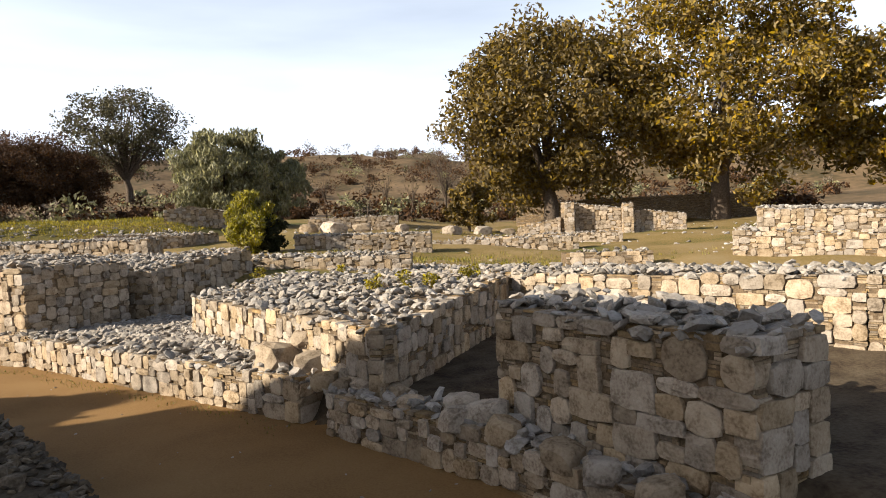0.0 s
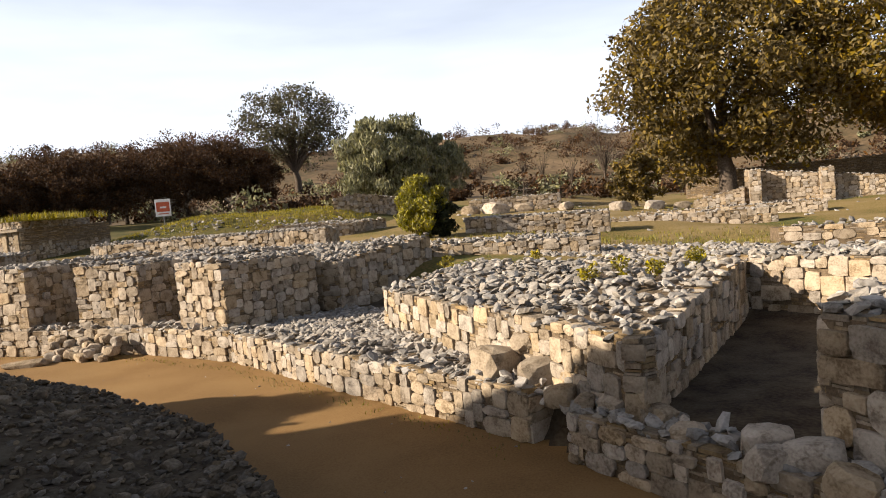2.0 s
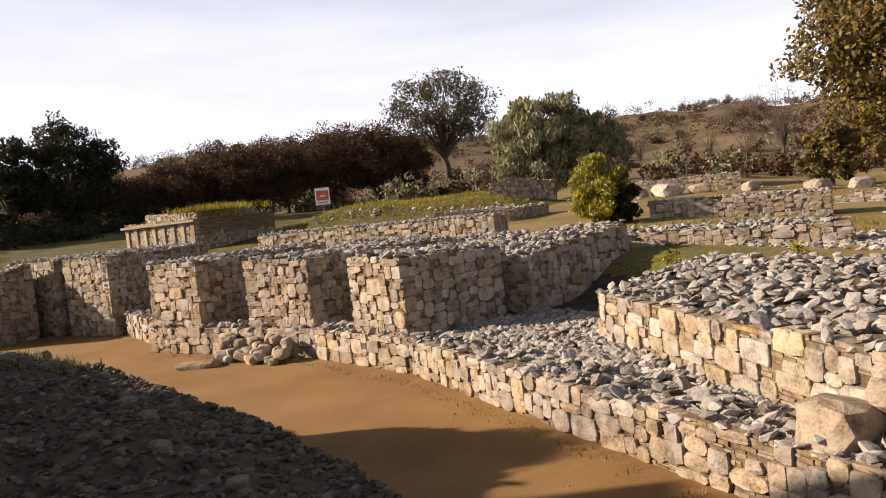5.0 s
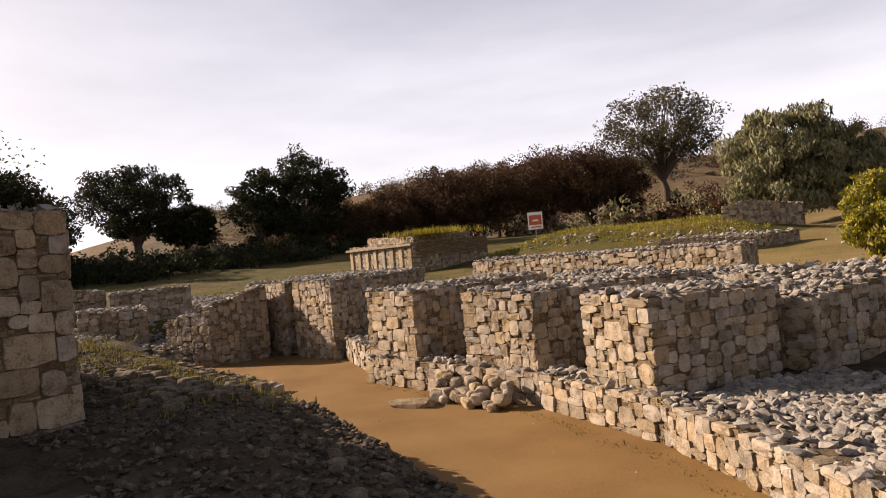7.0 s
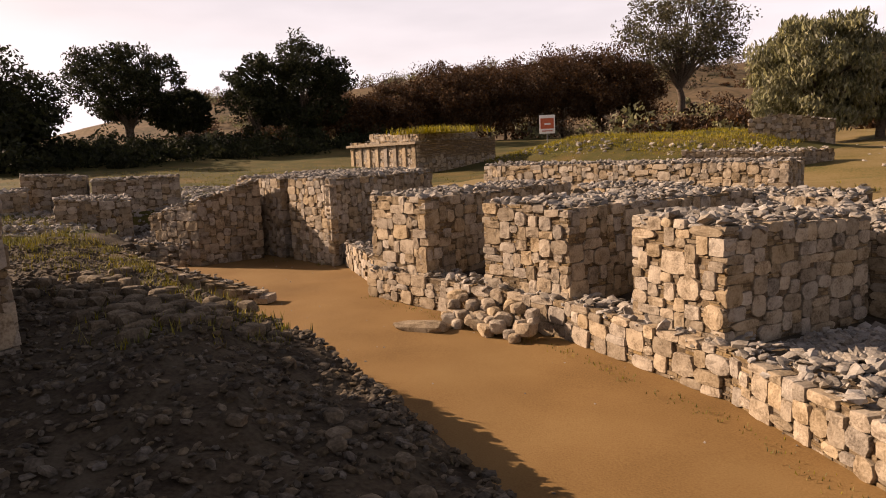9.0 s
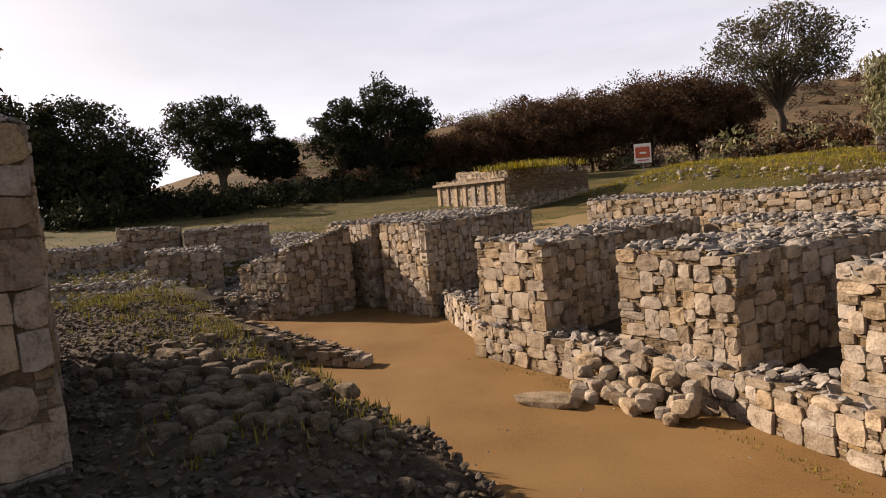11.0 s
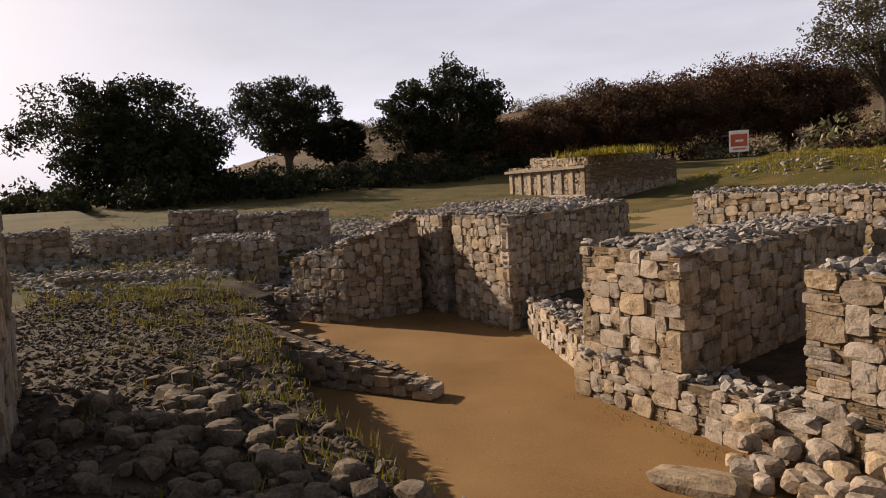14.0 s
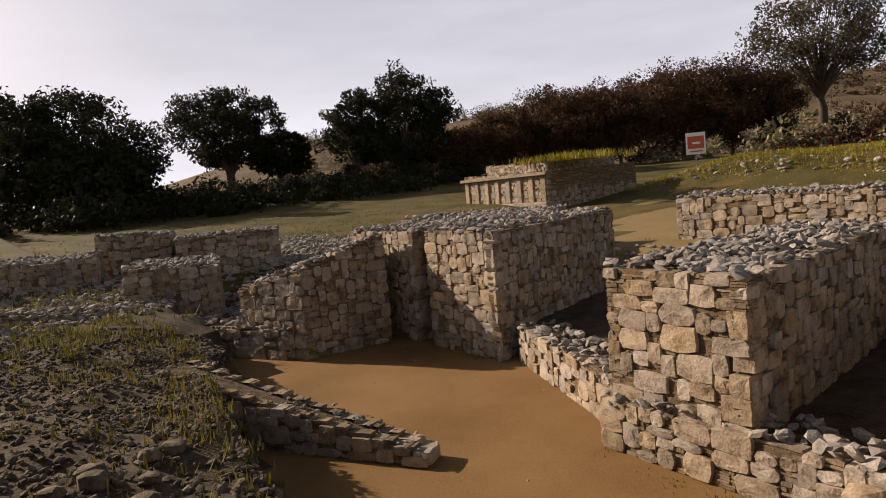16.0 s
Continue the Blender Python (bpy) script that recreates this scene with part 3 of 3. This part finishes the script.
def rock(x, y, r, z=None, flat=0.65, label="rough pale limestone rock lying on the ground", group="loose rocks", long=1.0, turn=None, meshes=None):
    g = float(ground_at(np.array([x]), np.array([y]))[0][0]) if z is None else z
    ob = new("rock", (meshes or ROCK_MESHES)[int(rng.integers(0, 9))])
    a = rng.uniform(0, 6.28) if turn is None else turn
    r = r * 0.78
    ob.matrix_world = Matrix.LocRotScale((x, y, g + r * flat * 0.55), Euler((rng.normal(0, 0.12), rng.normal(0, 0.12), a)), (r * 1.35 * long, r * rng.uniform(0.9, 1.2), r * 1.3 * flat))
    return tagged(ob, label, "rock", group)


# fallen stones before the second pier
rock(-11.0, 11.0, 0.38, -0.02, 0.30, "long flat pale slab lying on the earth court", "", 1.3, 0.35)
for i in range(30):
    t = i / 29
    back = 0.12 + 0.42 * ((i * 7) % 10) / 10
    x = -11.0 + 1.55 * t + float(rng.normal(0, 0.05))
    y = 11.62 - 0.107 * (x + 9.1) - back
    rock(x, y, float(rng.uniform(0.10, 0.165)), max(0.0, 0.44 - 0.85 * back) * float(rng.uniform(0.6, 1.1)), 0.75, "rounded fallen stone heaped against the kerb wall", "fallen stones by the pier")
# boulders on the shelf before the platform corner
for x, y, r, z in ((-1.9, 7.5, .34, .45), (-1.45, 7.2, .28, .45), (-1.15, 7.0, .2, .5), (-0.95, 6.75, .22, .42), (-1.25, 6.7, .16, .42), (-1.6, 7.55, .2, .7), (-0.8, 6.45, .18, .4), (-0.5, 6.2, .17, .38), (-0.35, 5.85, .16, .36), (-1.05, 6.5, .15, .4), (-0.15, 5.9, .14, .3), (0.1, 5.55, .2, .4), (0.3, 5.3, .22, .38), (0.05, 5.3, .18, .38), (0.4, 5.0, .19, .35), (0.75, 4.5, .18, .33), (0.95, 4.2, .16, .33), (1.2, 3.85, .18, .3)):
    rock(x, y, r, z, 0.75, "rough tumbled block on the shelf by the platform", "tumbled blocks")
# dark boulders in the field
for x, y, r in ((-8.2, 41.3, .8), (-6.7, 41.4, .95), (-5.0, 41.7, .75), (-2.5, 42.0, .6), (0.6, 42.0, .75), (2.6, 42.4, .7), (4.2, 43.0, .6)):
    rock(x, y, r, None, 0.6, "weathered grey boulder in the dry grass", "field boulders")
# pile on the bank
for i in range(230):
    t = rng.random()
    x, y = -9.9 - 3.6 * t + rng.normal(0, 0.4), 7.25 + 0.2 * t + rng.normal(0, 0.4)
    if math.hypot(x + 9.4, y - 7.0) < 0.75:
        continue
    rock(x, y, float(rng.uniform(0.045, 0.135)), None, 0.7, "grey stone in a heap on the shaded bank", "stones heaped on the bank", meshes=SHADED_ROCKS)
for i in range(60):
    x = rng.uniform(-15, -2.5)
    y = float(np.interp(-x, [2, 4.8, 8.2, 12.2, 15], [4.0, 6.4, 7.9, 8.9, 9.6])) - abs(rng.normal(0, 0.55)) - 0.25
    rock(x, y, float(rng.uniform(0.04, 0.1)), None, 0.6, "small loose stone on the gravel bank", "small bank stones", meshes=SHADED_ROCKS)


# ---- gravel: joined stones ----
def gravel(name, label, poly, per_m2, lo, hi, lift=0.01, z=None, mat=None):
    xs, ys = [p[0] for p in poly], [p[1] for p in poly]
    n = int((max(xs) - min(xs)) * (max(ys) - min(ys)) * per_m2)
    x, y = rng.uniform(min(xs), max(xs), n), rng.uniform(min(ys), max(ys), n)
    k = inside(poly, x, y)
    x, y = x[k], y[k]
    g, court = ground_at(x, y)[:2]
    g = g if z is None else np.full(x.shape, z) + 0.03 * wave(x, y, 1.7, 3)
    r = rng.uniform(lo, hi, (len(x), 1)) * rng.uniform(0.6, 1.0, (len(x), 1))
    sz = np.concatenate([r, r * rng.uniform(0.55, 1, (len(x), 1)), r * rng.uniform(0.3, 0.6, (len(x), 1))], 1)
    ob = new(name, scatter_mesh(name, np.stack([x, y, g + lift], -1), sz, mat or M_RUBBLE, 0.4))
    return tagged(ob, label, "gravel", "", "stuff")


gravel("gravel", "bed of broken grey stone on the shelf", [(-6.75, 11.1), (-1.9, 7.15), (-0.7, 6.2), (-4.1, 10.8), (-3.4, 12.2), (-5.6, 13.2)], 260, 0.05, 0.11, 0.0, 0.45)
gravel("gravel", "stony litter on the gravel bank", SOUTH[1:] + [(-23, 7.4), (-16, 5.4), (-8.6, 5.4), (-5, 3.6), (-2, 0.5)], 190, 0.015, 0.06, mat=M_BANK_STONE_SHADED)
gravel("gravel", "broken stone along the brow of the bank", SOUTH[1:] + [(-18, 9.9), (-13.8, 8.9), (-9.7, 8.15), (-6.9, 7.1), (-4.9, 6.1), (-2.4, 3.9), (-1.0, 1.8)], 130, 0.02, 0.07, mat=M_BANK_STONE_SHADED)
gravel("gravel", "small pebbles scattered on the earth court", COURT, 1.6, 0.01, 0.03, 0.0)
gravel("gravel", "rubble strewn over the ground behind the cells", [(-24, 14.5), (-24, 19.5), (-9, 19.8), (3, 17.5), (3, 13), (-5, 17.5), (-13, 17), (-17, 18)], 45, 0.05, 0.14)
gravel("gravel", "stones and rubble among the western weeds", [(-22, 8.0), (-22.5, 13.5), (-21, 14.5), (-21, 20), (-27, 21.5), (-33, 18), (-34, 9), (-30, 6), (-24, 6.2)], 48, 0.05, 0.15)
gravel("gravel", "stones showing through the grass at the mound foot", [(-28, 33.2), (-14, 32.5), (-13, 36), (-28, 36)], 7, 0.06, 0.2)
gravel("gravel", "pale stones scattered over the far field", [(-8, 20), (18, 18), (26, 40), (10, 60), (-14, 50)], 0.22, 0.06, 0.22)


# ---- plants ----
def leaf_cloud(name, centres, radii, count, size, mat, droop=0.0, long=1.0):
    """Leaf blades in clumps round the centres."""
    n = len(centres) * count
    c = np.repeat(np.asarray(centres), count, 0)
    r = np.repeat(np.asarray(radii), count, 0)[:, None]
    d = rng.normal(0, 1, (n, 3))
    d /= np.linalg.norm(d, axis=1)[:, None]
    p = c + d * r * rng.uniform(0.25, 1, (n, 1)) ** 0.6 * np.array((1, 1, 0.8))
    a = rng.normal(0, 1, (n, 3)) + np.array((0, 0, -droop))
    a /= np.linalg.norm(a, axis=1)[:, None]
    b = np.cross(a, rng.normal(0, 1, (n, 3)))
    b /= np.linalg.norm(b, axis=1)[:, None] + 1e-6
    s = size * rng.uniform(0.6, 1.3, (n, 1))
    v = np.stack([p - a * s * long, p + b * s * 0.45, p + a * s * long, p - b * s * 0.45], 1).reshape(-1, 3)
    f = np.arange(n * 4).reshape(-1, 4)
    return mesh_from(name, v.tolist(), f.tolist(), mat)


def limb_mesh(name, limbs, mat):
    """limbs: (list of points, start radius, end radius)."""
    v, f = [], []
    for pts, r0, r1 in limbs:
        k, base = 6, len(v)
        for j, p in enumerate(pts):
            r = r0 + (r1 - r0) * j / (len(pts) - 1)
            q = pts[min(j + 1, len(pts) - 1)] - pts[max(j - 1, 0)]
            ax = q.orthogonal().normalized()
            bx = q.cross(ax).normalized()
            for i in range(k):
                t = 2 * math.pi * i / k
                v.append(p + ax * r * math.cos(t) + bx * r * math.sin(t))
        for j in range(len(pts) - 1):
            for i in range(k):
                f.append((base + j * k + i, base + j * k + (i + 1) % k, base + (j + 1) * k + (i + 1) % k, base + (j + 1) * k + i))
    return mesh_from(name, [tuple(x) for x in v], f, mat, True)


def ground_z(x, y):
    return float(ground_at(np.array([float(x)]), np.array([float(y)]))[0][0])


def tree(name, label, x, y, height, spread, mat, trunk=0.3, bole=0.28, clumps=150, leaves=70, leaf=0.2, hollow=0.5, droop=0.0, z=None, low=0.25, seed=0, long=1.0, clump=0.17, twigs=0, category="tree"):
    r = random.Random(seed)
    z = ground_z(x, y) if z is None else z
    root = thing(name, label, category, "", "", (x, y, z))
    top = Vector((r.uniform(-.3, .3), r.uniform(-.3, .3), height * bole))
    limbs = [([Vector((0, 0, -0.3)), Vector((0.05, 0, height * bole * 0.5)), top], trunk, trunk * 0.72)]
    mid, half = height * (1 + low) / 2, height * (1 - low) / 2
    centres = []
    for i in range(clumps):
        while True:
            d = Vector((r.uniform(-1, 1), r.uniform(-1, 1), r.uniform(-1, 1)))
            if hollow < d.length < 1 and noise.noise(d * 1.9 + Vector((seed * 3.7, seed, 0))) > -0.16:
                break
        d *= 0.86 + 0.3 * noise.noise(d * 2.6 + Vector((seed, 0, seed)))
        centres.append((d.x * spread, d.y * spread, mid + d.z * half))
    for i in range(13 + twigs):
        e = Vector(centres[r.randrange(len(centres))])
        s0 = top * r.uniform(0.75, 1.0)
        m = s0.lerp(e, 0.5) + Vector((r.uniform(-.1, .1) * spread, r.uniform(-.1, .1) * spread, 0.09 * height))
        k = 1.0 if i < 13 else 0.35
        limbs.append(([s0, s0.lerp(m, 0.5) + Vector((0, 0, 0.02 * height)), m, e], trunk * 0.42 * k, trunk * 0.05))
    child("trunk", limb_mesh("trunk", limbs, M_BARK), root, "", "stuff" if category == "bush" else "")
    child("crown", leaf_cloud("crown", centres, [spread * clump * r.uniform(0.7, 1.3) for _ in centres], leaves, leaf, mat, droop, long), root)
    return root


tree("tree", "large spreading evergreen oak with dusty olive-brown leaves", 9.1, 55.5, 17.8, 9.6, M_LEAF_OLIVE, 0.7, 0.2, 470, 95, 0.22, 0.45, low=0.04, seed=1, clump=0.15)
tree("tree", "large spreading evergreen oak with golden-tipped leaves", 22.5, 54.0, 20.8, 10.8, M_LEAF_GOLD, 0.85, 0.2, 420, 90, 0.23, 0.5, low=0.05, seed=2, clump=0.14)
tree("tree", "large evergreen oak with golden-tipped leaves at the field edge", 36.0, 52.0, 15.0, 8.5, M_LEAF_GOLD, 0.8, 0.2, 260, 80, 0.26, 0.5, low=0.13, seed=3, clump=0.15)
tree("tree", "thin-leaved winter tree with forked dark trunk", -37.0, 79.8, 13.4, 8.3, M_LEAF_BARE, 0.5, 0.18, 330, 40, 0.19, 0.35, z=6.6, low=0.22, seed=4, clump=0.14, twigs=70)
tree("pepper_tree", "drooping grey-green pepper tree", -15.9, 48.8, 7.4, 4.0, M_LEAF_PEPPER, 0.35, 0.3, 210, 130, 0.12, 0.3, 2.2, z=2.6, low=0.02, seed=5, long=1.5)
tree("pepper_tree", "drooping grey-green tree beside the pepper tree", -12.6, 50.6, 5.6, 2.9, M_LEAF_PEPPER, 0.3, 0.3, 120, 120, 0.12, 0.3, 2.0, z=2.6, low=0.02, seed=6, long=1.4)
tree("shrub", "young yellow-green conifer-like bush at the wall foot", -6.6, 22.8, 2.4, 0.85, M_LEAF_BUSH, 0.05, 0.2, 90, 150, 0.05, 0.1, -1.2, z=1.2, low=0.0, seed=7, long=1.6, clump=0.28, category="bush")
# the bush's unlit side, added as a second clump in darkened leaves
tree("shrub", "shaded side of the bush at the wall foot, in darkened leaves", -5.95, 23.2, 1.5, 0.6, M_LEAF_SHADED, 0.05, 0.2, 40, 80, 0.07, 0.1, 0, z=1.2, low=0.0, seed=8, clump=0.3, category="bush")
tree("tree", "broad dark evergreen tree against the pale sky", -57.4, 42.4, 11.2, 5.6, M_LEAF_SHADED, 0.5, 0.2, 300, 95, 0.16, 0.35, z=3.0, low=0.08, seed=9, clump=0.15)
tree("tree", "slim dark evergreen tree", -59.3, 38.9, 9.8, 3.4, M_LEAF_SHADED, 0.35, 0.25, 130, 80, 0.15, 0.3, z=3.0, low=0.12, seed=10)
tree("tree", "loose-crowned dark tree with visible trunk", -65.0, 29.7, 10.0, 5.6, M_LEAF_SHADED, 0.5, 0.28, 240, 75, 0.16, 0.4, z=3.2, low=0.26, seed=11, clump=0.15)
tree("tree", "loose-crowned dark tree with twin stems", -66.7, 35.2, 6.6, 3.6, M_LEAF_SHADED, 0.3, 0.3, 110, 55, 0.27, 0.4, z=3.2, low=0.3, seed=12)
tree("tree", "wide dark oak at the field edge", -63.6, 16.4, 9.4, 7.8, M_LEAF_SHADED, 0.7, 0.2, 360, 95, 0.17, 0.3, z=2.8, low=0.06, seed=13, clump=0.14)
tree("tree", "small dark tree at the field edge", -58.0, 17.5, 5.2, 4.4, M_LEAF_SHADED, 0.4, 0.2, 150, 70, 0.26, 0.3, z=2.6, low=0.03, seed=14)
for i, (x, y, h, w) in enumerate(((-53, 58, 9, 6), (-50, 64, 10.5, 6.5), (-46, 69, 12, 6), (-42, 71, 11.5, 6), (-39.5, 72.0, 9, 4.5), (-56, 54, 7, 5), (-49, 60, 8.5, 5), (-58, 49, 5.5, 5))):
    tree("thicket", "brown leafless thorn thicket on the rise", x, y, h * 0.84, w, M_LEAF_BROWN, 0.2, 0.15, 240, 110, 0.13, 0.2, z=4.2, low=0.0, seed=20 + i, clump=0.17, twigs=18, category="bush")
tree("shrub", "dry overhanging shrub on the tall ruined wall", -11.2, 5.4, 1.7, 0.9, M_LEAF_BARE, 0.03, 0.3, 40, 26, 0.022, 0.3, z=2.9, low=0.1, seed=40, clump=0.25, twigs=40, category="bush")
tree("shrub", "dark leafy shrub on the tall ruined wall", -11.1, 5.5, 0.6, 0.6, M_LEAF_SHADED, 0.03, 0.3, 90, 90, 0.024, 0.1, z=2.9, low=0.0, seed=43, clump=0.3, category="bush")
tree("shrub", "bushy dark shrub at the oak's foot", 2.0, 50.0, 4.2, 2.3, M_LEAF_OLIVE, 0.15, 0.2, 90, 70, 0.17, 0.2, low=0.0, seed=41, category="bush")
tree("tree", "bare pale winter tree behind the oaks", 0.5, 78.0, 10.5, 3.4, M_LEAF_BARE, 0.16, 0.3, 60, 3, 0.12, 0.2, low=0.3, seed=42, twigs=60)
for i, (x, y, h) in enumerate(((-6, 74, 6.5), (-12, 70, 6), (-3, 66, 5), (-9, 82, 7), (-16, 78, 7))):
    tree("bare_tree", "small bare grey winter tree", x, y, h, h * 0.3, M_LEAF_BARE, 0.08, 0.35, 30, 3, 0.1, 0.2, low=0.3, seed=50 + i, twigs=30)


def bushes(name, label, spots, mat, count, size):
    c, r = [], []
    for x, y, s in spots:
        g = ground_z(x, y)
        for q in range(7):
            c.append((x + rng.normal(0, 0.5) * s, y + rng.normal(0, 0.5) * s, g + abs(rng.normal(0.35, 0.3)) * s))
            r.append(s * rng.uniform(0.35, 0.6))
    return tagged(new(name, leaf_cloud(name, c, r, count, size, mat)), label, "scrub", "", "stuff")


spots = []
for i in range(900):
    az, d = math.radians(rng.uniform(-32, 62)), rng.uniform(66, 250)
    spots.append((-3 - d * math.sin(az), d * math.cos(az), rng.uniform(0.7, 1.8) * (1 + d / 200)))
bushes("scrub", "dry brown scrub covering the far hillside", spots[:520], M_LEAF_BROWN, 34, 0.28)
bushes("scrub", "dull green scrub dotted over the far hillside", spots[520:700], M_LEAF_PEPPER, 34, 0.28)
bushes("scrub", "pale dry brush on the far hillside", spots[700:], M_TWIG, 34, 0.22)
bushes("scrub", "dark undergrowth below the western trees", [(-50 - rng.uniform(0, 22), 8 + rng.uniform(0, 42), rng.uniform(0.7, 1.9)) for i in range(240)], M_LEAF_SHADED, 44, 0.17)


def weeds(name, label, spots, mat, blades, h):
    v, n = [], 0
    for x, y in spots:
        g = ground_z(x, y)
        for q in range(blades):
            a, l = rng.uniform(0, 6.28), h * rng.uniform(0.4, 1.2)
            px, py = x + rng.normal(0, 0.06), y + rng.normal(0, 0.06)
            dx, dy = math.cos(a), math.sin(a)
            lean = rng.uniform(0.1, 0.7) * l
            w = 0.006 + 0.05 * h * rng.uniform(0.3, 1)
            v += [(px - dy * w, py + dx * w, g - 0.01), (px + dy * w, py - dx * w, g - 0.01), (px + dx * lean, py + dy * lean, g + l)]
            n += 1
    ob = new(name, mesh_from(name, v, np.arange(n * 3).reshape(-1, 3).tolist(), mat))
    return tagged(ob, label, "weeds", "", "stuff")


def along(n, x0, x1, back, width):
    out = []
    for i in range(n):
        x = rng.uniform(x0, x1)
        out.append((x, float(np.interp(-x, [2, 4.8, 8.2, 12.2, 15, 20], [4.0, 6.4, 7.9, 8.9, 9.6, 10.5])) - back - abs(rng.normal(0, width))))
    return out


weeds("weeds", "yellow-green weeds on the sunlit bank", along(420, -21, -9.5, 0.15, 0.9), M_LEAF_WEED, 9, 0.10)
weeds("weeds", "leafy weeds at the western wall stubs", [(-22.5 + rng.normal(0, 2.2), 8.9 + rng.normal(0, 1.1)) for i in range(260)], M_LEAF_WEED, 10, 0.16)
weeds("weeds", "low grass tufts at the kerb foot", [(x, float(np.interp(-x, [1.6, 6.65, 9.1, 13.4], [6.7, 10.35, 11.35, 12.05])) - abs(rng.normal(0, 0.08))) for x in rng.uniform(-13.3, -1.7, 170)], M_LEAF_WEED, 5, 0.035)
weeds("grass", "yellow flowering grass on the mound", [(-20.5 + rng.uniform(-8, 7), 37.3 + rng.uniform(-4.2, 3.5)) for i in range(2400)], M_LEAF_YELLOW, 7, 0.17)
weeds("grass", "short green grass in the hollows of the field", [(-1 + rng.normal(0, 3.5), 20.5 + rng.normal(0, 1.4)) for i in range(700)] + [(7 + rng.normal(0, 5), 43 + rng.normal(0, 2)) for i in range(500)], M_LEAF_WEED, 8, 0.12)
weeds("grass", "short grass on the western lawn", [(-34 + rng.normal(0, 7), 21 + rng.normal(0, 5)) for i in range(1300)], M_LEAF_WEED, 7, 0.10)
for i, (x, y) in enumerate(((-1.0, 9.3), (-0.6, 9.8), (0.3, 10.1), (0.5, 10.9), (-1.9, 12.2), (-3.4, 12.3), (-0.2, 9.5))):
    tree("wall_plant", "yellowing weed rooted in the wall top", x, y, 0.26, 0.15, M_LEAF_YELLOW, 0.008, 0.3, 16, 14, 0.028, 0.1, z=1.1, low=0.0, seed=70 + i, clump=0.4, category="weed")
# dry grass on the shrine plinth
weeds_spots = [(-28.4 + rng.normal(0, 0.9), 30.2 + rng.normal(0, 1.0)) for i in range(200)]
v = []
for x, y in weeds_spots:
    for q in range(7):
        a = rng.uniform(0, 6.28)
        px, py, h = x + rng.normal(0, .1), y + rng.normal(0, .1), rng.uniform(0.1, 0.35)
        v += [(px - .03 * math.sin(a), py + .03 * math.cos(a), 3.55), (px + .03 * math.sin(a), py - .03 * math.cos(a), 3.55), (px + .1 * math.cos(a), py + .1 * math.sin(a), 3.62 + h)]
tagged(new("grass", mesh_from("grass", v, np.arange(len(v)).reshape(-1, 3).tolist(), M_LEAF_YELLOW)), "dry yellow grass on the shrine plinth", "grass", "", "stuff")


# ---- sign ----
def box(name, parent, x0, x1, y0, y1, z0, z1, mat, label=""):
    bm = bmesh.new()
    bmesh.ops.create_cube(bm, size=1)
    for q in bm.verts:
        q.co = Vector(((x0 + x1) / 2 + q.co.x * (x1 - x0), (y0 + y1) / 2 + q.co.y * (y1 - y0), (z0 + z1) / 2 + q.co.z * (z1 - z0)))
    bmesh.ops.bevel(bm, geom=bm.edges[:], offset=min(x1 - x0, y1 - y0, z1 - z0) * 0.12, segments=1, affect="EDGES")
    me = bpy.data.meshes.new(name)
    bm.to_mesh(me)
    bm.free()
    me.materials.append(mat)
    return child(name, me, parent, label)


sx, sy = -26.9, 37.8
sz = ground_z(sx, sy)
sign = thing("notice_sign", "white notice board with a red panel on a thin post", "sign", "", "", (sx, sy, sz))
sign.rotation_euler = (0, 0, radians(30))
box("post", sign, -0.03, 0.03, -0.03, 0.03, -0.2, 4.2 - sz, M_METAL)
box("board", sign, -0.45, 0.45, -0.06, -0.03, 3.42 - sz, 4.48 - sz, M_WHITE)
box("panel", sign, -0.38, 0.38, -0.075, -0.06, 3.70 - sz, 4.30 - sz, M_RED, "red-brown picture panel")
box("emblem", sign, -0.16, 0.2, -0.085, -0.075, 3.92 - sz, 4.02 - sz, M_WHITE, "pale emblem bar")
box("text_bar", sign, -0.3, 0.3, -0.085, -0.06, 3.54 - sz, 3.60 - sz, M_RED, "bar of unreadable writing")


# ---- face of the shrine plinth ----
shrine = [o for o in scene.objects if o.name == "plinth"][0]
pa, pb = Vector((-35.0, 29.7)), Vector((-28.6, 28.75))
pu = (pb - pa).normalized()
turn = math.atan2(pu.y, pu.x)
for i in range(8):
    c = pa.lerp(pb, (i + 0.3) / 7.6)
    p = box("pilaster", None, -0.16, 0.16, -0.09, 0.05, 1.85, 3.0, M_STONE)
    p.matrix_world = Matrix.Translation((c.x, c.y, 0)) @ Matrix.Rotation(turn, 4, "Z")
    m = p.matrix_world.copy()
    p.parent = shrine
    p.matrix_parent_inverse = Matrix.Translation(-Vector(shrine.location))
for z0, z1, o in ((3.0, 3.14, 0.28), (1.55, 1.85, 0.3)):
    p = box("moulding", None, -3.3, 3.4, -o, 0.1, z0, z1, M_STONE, "projecting stone moulding")
    c = pa.lerp(pb, 0.5)
    p.matrix_world = Matrix.Translation((c.x, c.y, 0)) @ Matrix.Rotation(turn, 4, "Z")
    p.parent = shrine
    p.matrix_parent_inverse = Matrix.Translation(-Vector(shrine.location))
